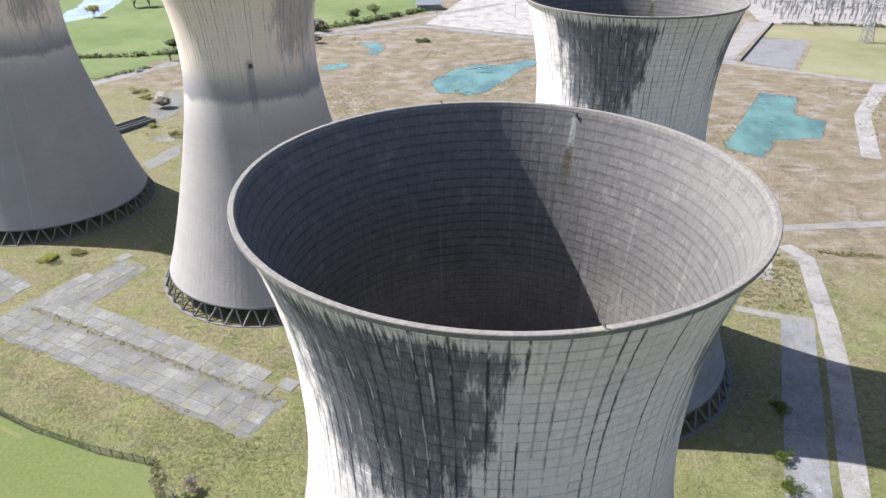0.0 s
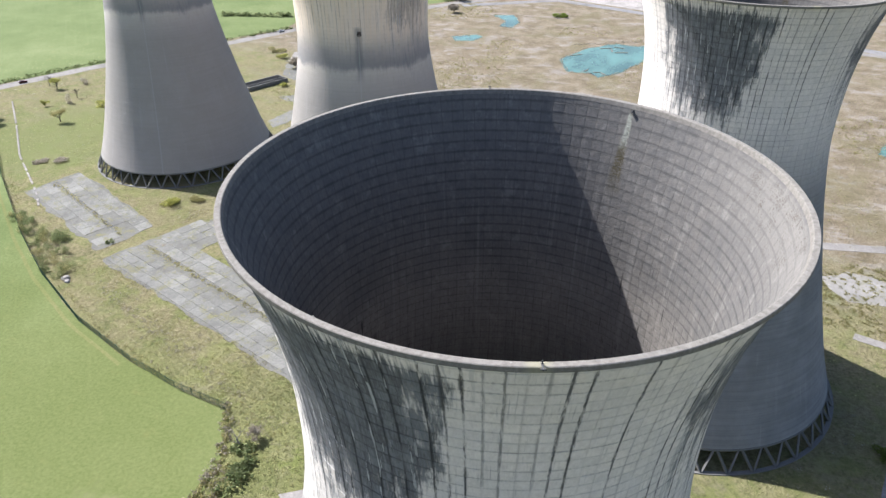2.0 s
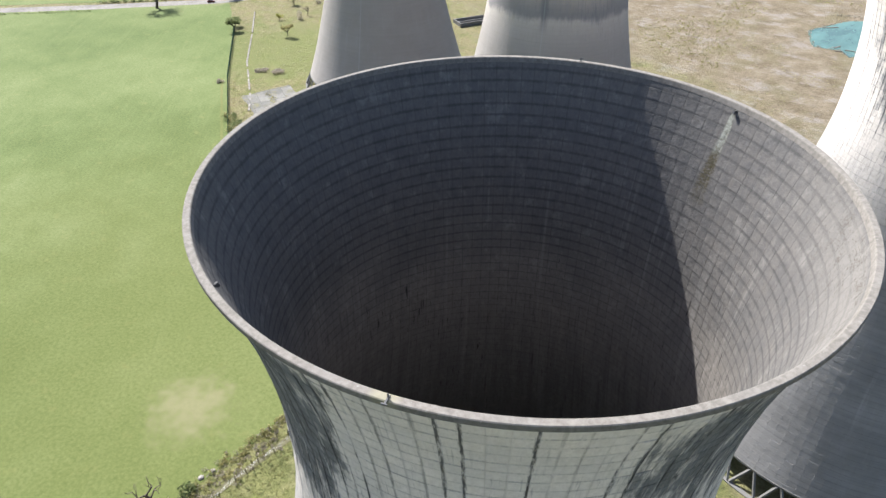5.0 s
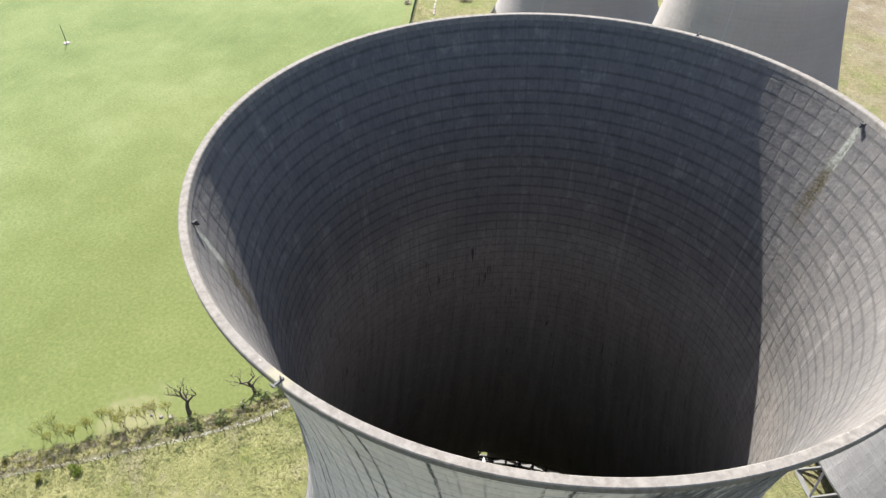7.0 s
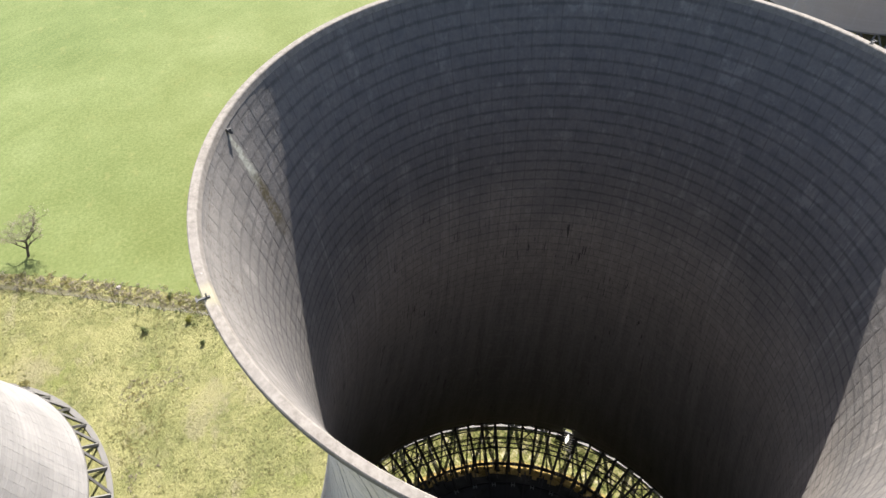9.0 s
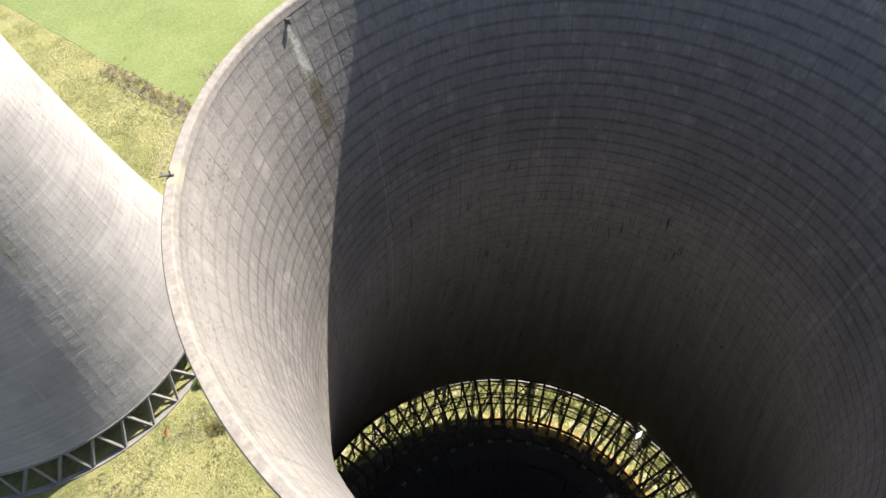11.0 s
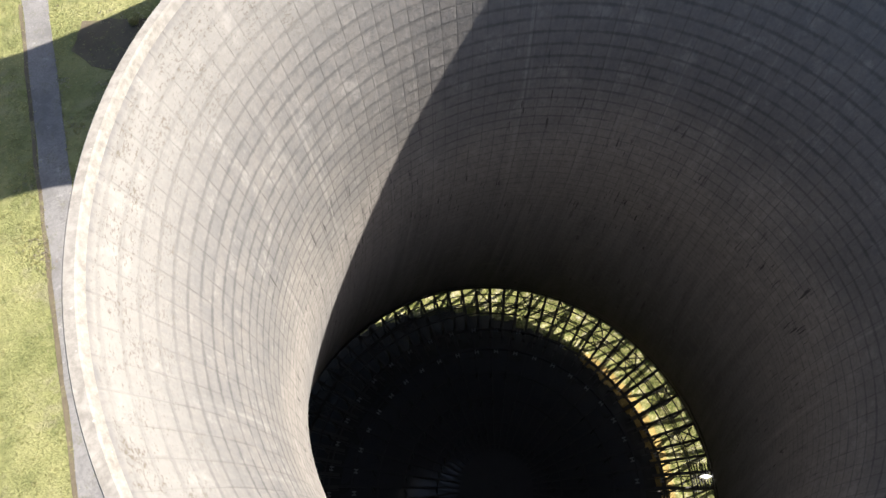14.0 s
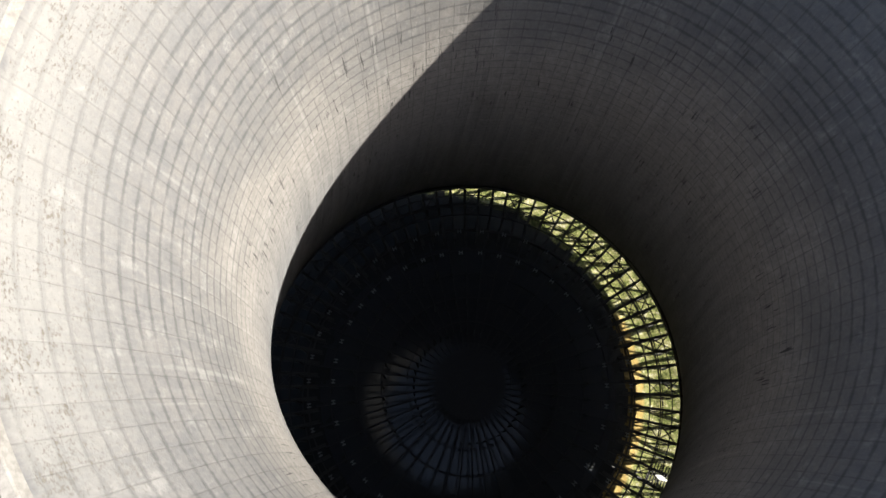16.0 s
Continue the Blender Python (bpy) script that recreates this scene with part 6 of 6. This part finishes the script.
def car(x, y, turn, paint, label):
    thing = tagged(new("car"), label, "car", "cars on the lane")
    bm = bmesh.new()
    bmesh.ops.create_cube(bm, size=1.0, matrix=Matrix.Translation((0, 0, 0.62)) @ Matrix.Diagonal((4.2, 1.72, 0.62, 1)))
    bmesh.ops.bevel(bm, geom=list(bm.edges), offset=0.14, segments=2)
    part("body", bm, paint, thing)
    for name, z0, z1, a0, a1, b0, b1, w0, w1, m in (("cabin", 0.93, 1.34, -1.55, 1.0, -1.1, 0.45, 0.8, 0.66, GLASS), ("roof", 1.34, 1.42, -1.1, 0.45, -1.05, 0.4, 0.66, 0.62, paint)):
        v = [(a0, -w0, z0), (a1, -w0, z0), (a1, w0, z0), (a0, w0, z0), (b0, -w1, z1), (b1, -w1, z1), (b1, w1, z1), (b0, w1, z1)]
        f = [(3, 2, 1, 0), (4, 5, 6, 7)] + [(i, (i + 1) % 4, 4 + (i + 1) % 4, 4 + i) for i in range(4)]
        under(new(name, mesh_of(name, v, f, m)), thing)
    for wx in (-1.3, 1.3):
        for wy in (-0.8, 0.8):
            bm = bmesh.new()
            bmesh.ops.create_cone(bm, cap_ends=True, segments=16, radius1=0.31, radius2=0.31, depth=0.2, matrix=pose(wx, wy, 0.31, 90, 0, 0))
            part("wheel", bm, DARK, thing)
    thing.matrix_world = pose(x, y, 0.06, 0, 0, turn)


car(-333, 203, 50, plain("dark_red_paint", (0.16, 0.02, 0.02), rough=0.3, vary=0.1), "dark red car on the lane")
car(-317, 232, 62, plain("maroon_paint", (0.12, 0.02, 0.03), rough=0.3, vary=0.1), "maroon car on the lane")
car(-236, 372, 55, plain("silver_paint", (0.5, 0.5, 0.52), rough=0.3, vary=0.1), "silver car on the lane")

# ---- far things: substation, pylons, barn, wall ----
def gantry():
    thing = tagged(new("substation_gantry"), "pale steel gantry with insulators in the substation", "gantry", "substation gantries")
    for x in (-7, 7):
        b = Bars()
        b.add((x, 0, 0), (x, 0, 11), 0.45)
        b.add((x - 1.2, 0, 0), (x, 0, 8), 0.2)
        b.add((x + 1.2, 0, 0), (x, 0, 8), 0.2)
        under(new("column", b.mesh("column", STEEL)), thing)
    b = Bars()
    b.add((-7.5, 0, 10.3), (7.5, 0, 10.3), 0.4)
    b.add((-7.5, 0, 11.2), (7.5, 0, 11.2), 0.25)
    for k in range(10):
        b.add((-7 + k * 1.4, 0, 10.3), (-6.3 + k * 1.4, 0, 11.2), 0.14)
    under(new("cross_beam", b.mesh("cross_beam", STEEL)), thing)
    for x in (-4, 0, 4):
        b = Bars()
        b.add((x, 0, 10.2), (x, 0, 8.0), 0.35)
        under(new("insulator", b.mesh("insulator", STEEL)), thing)
        b = Bars()
        b.add((x, 3.5, 0), (x, 3.5, 5.0), 0.5)
        b.add((x - 1.4, 3.5, 4.9), (x + 1.4, 3.5, 4.9), 0.3)
        under(new("switch_post", b.mesh("switch_post", STEEL)), thing)
    return thing


first = gantry()
first.location = (243, 572, 0)
rnd = random.Random(77)
for i in range(9):
    for j in range(5):
        if i + j:
            copy_thing(first, pose(243 + i * 22 + rnd.uniform(-3, 3), 572 + j * 24 - i * 2.0 + rnd.uniform(-3, 3), 0, 0, 0, rnd.choice((0, 0, 90, 8))))


def pylon():
    thing = tagged(new("pylon"), "grey lattice steel pylon standing in rough meadow", "pylon", "pylons")
    w = lambda z: 3.6 - 2.6 * min(1, z / 24)
    for sx, sy in ((-1, -1), (1, -1), (1, 1), (-1, 1)):
        b = Bars()
        for z0, z1 in ((0, 12), (12, 24), (24, 33)):
            b.add((sx * w(z0), sy * w(z0), z0), (sx * w(z1) * (0.4 if z1 == 33 else 1), sy * w(z1) * (0.4 if z1 == 33 else 1), z1), 0.35)
        under(new("leg", b.mesh("leg", STEEL)), thing)
    b = Bars()
    for k in range(8):
        z0, z1 = k * 3.4, (k + 1) * 3.4
        for (ax, ay), (bx, by) in (((-1, -1), (1, -1)), ((1, -1), (1, 1)), ((1, 1), (-1, 1)), ((-1, 1), (-1, -1))):
            b.add((ax * w(z0), ay * w(z0), z0), (bx * w(z1), by * w(z1), z1), 0.18)
            b.add((bx * w(z0), by * w(z0), z0), (ax * w(z1), ay * w(z1), z1), 0.18)
    under(new("lattice", b.mesh("lattice", STEEL)), thing)
    for z, l in ((22, 7), (26, 8.5), (30, 6)):
        b = Bars()
        b.add((-l, 0, z), (l, 0, z), 0.3)
        b.add((-l, 0, z), (0, 0, z + 1.6), 0.18)
        b.add((l, 0, z), (0, 0, z + 1.6), 0.18)
        under(new("cross_arm", b.mesh("cross_arm", STEEL)), thing)
    return thing


mast = pylon()
mast.matrix_world = pose(268, 486, 0, 0, 0, 25)
copy_thing(mast, pose(345, 560, 0, 0, 0, 25))
copy_thing(mast, pose(300, 640, 0, 0, 0, 25))


def barn():
    thing = tagged(new("barn"), "low grey-blue barn beyond the cleared site", "building")
    thing.matrix_world = pose(-70, 606, 0, 0, 0, 10)
    under(new("wall", box_mesh("wall", 22, 12, 5, YARD, 0.05)), thing).location = (0, 0, 2.5)
    v = [(-11.6, -6.6, 4.9), (11.6, -6.6, 4.9), (11.6, 6.6, 4.9), (-11.6, 6.6, 4.9), (-11.6, 0, 8.0), (11.6, 0, 8.0)]
    f = [(0, 1, 5, 4), (2, 3, 4, 5), (0, 4, 3), (1, 2, 5), (3, 2, 1, 0)]
    under(new("roof", mesh_of("roof", v, f, plain("slate_roof", (0.25, 0.28, 0.31)))), thing)


barn()
wall = tagged(new("boundary_wall", box_mesh("boundary_wall", 146, 0.35, 1.5, LEG)), "long grey wall beside the asphalt square", "wall", kind="structure")
wall.matrix_world = pose(192, 489, 0.75, 0, 0, 64)
for i, (x, y) in enumerate(((-58, 560), (10, 570), (60, 560))):
    lamp = tagged(new("lamp_post"), "thin grey lamp post at the cleared site", "lamp post", "lamp posts")
    b = Bars()
    b.add((0, 0, 0), (0, 0, 12), 0.3)
    under(new("pole", b.mesh("pole", STEEL)), lamp)
    b = Bars()
    b.add((0, 0, 11.9), (2.0, 0, 12.2), 0.25)
    under(new("lamp_arm", b.mesh("lamp_arm", STEEL)), lamp)
    lamp.location = (x, y, 0)

# ---- single panels of the main tower, nearest to the camera's way ----
inner_shell = next(ob for ob in main_tower.children if ob.name.startswith("inner_shell"))
outer_shell = next(ob for ob in main_tower.children if ob.name.startswith("outer_shell"))
chooser = random.Random(4)
for j in range(LIFTS):
    for i in range(SIDES):
        for shell, chosen, inner, mat in ((inner_shell, picked, True, PANEL), (outer_shell, picked_out, False, OUTER)):
            if chosen(i, j):
                v, f = panel(i, j, inner, chooser)
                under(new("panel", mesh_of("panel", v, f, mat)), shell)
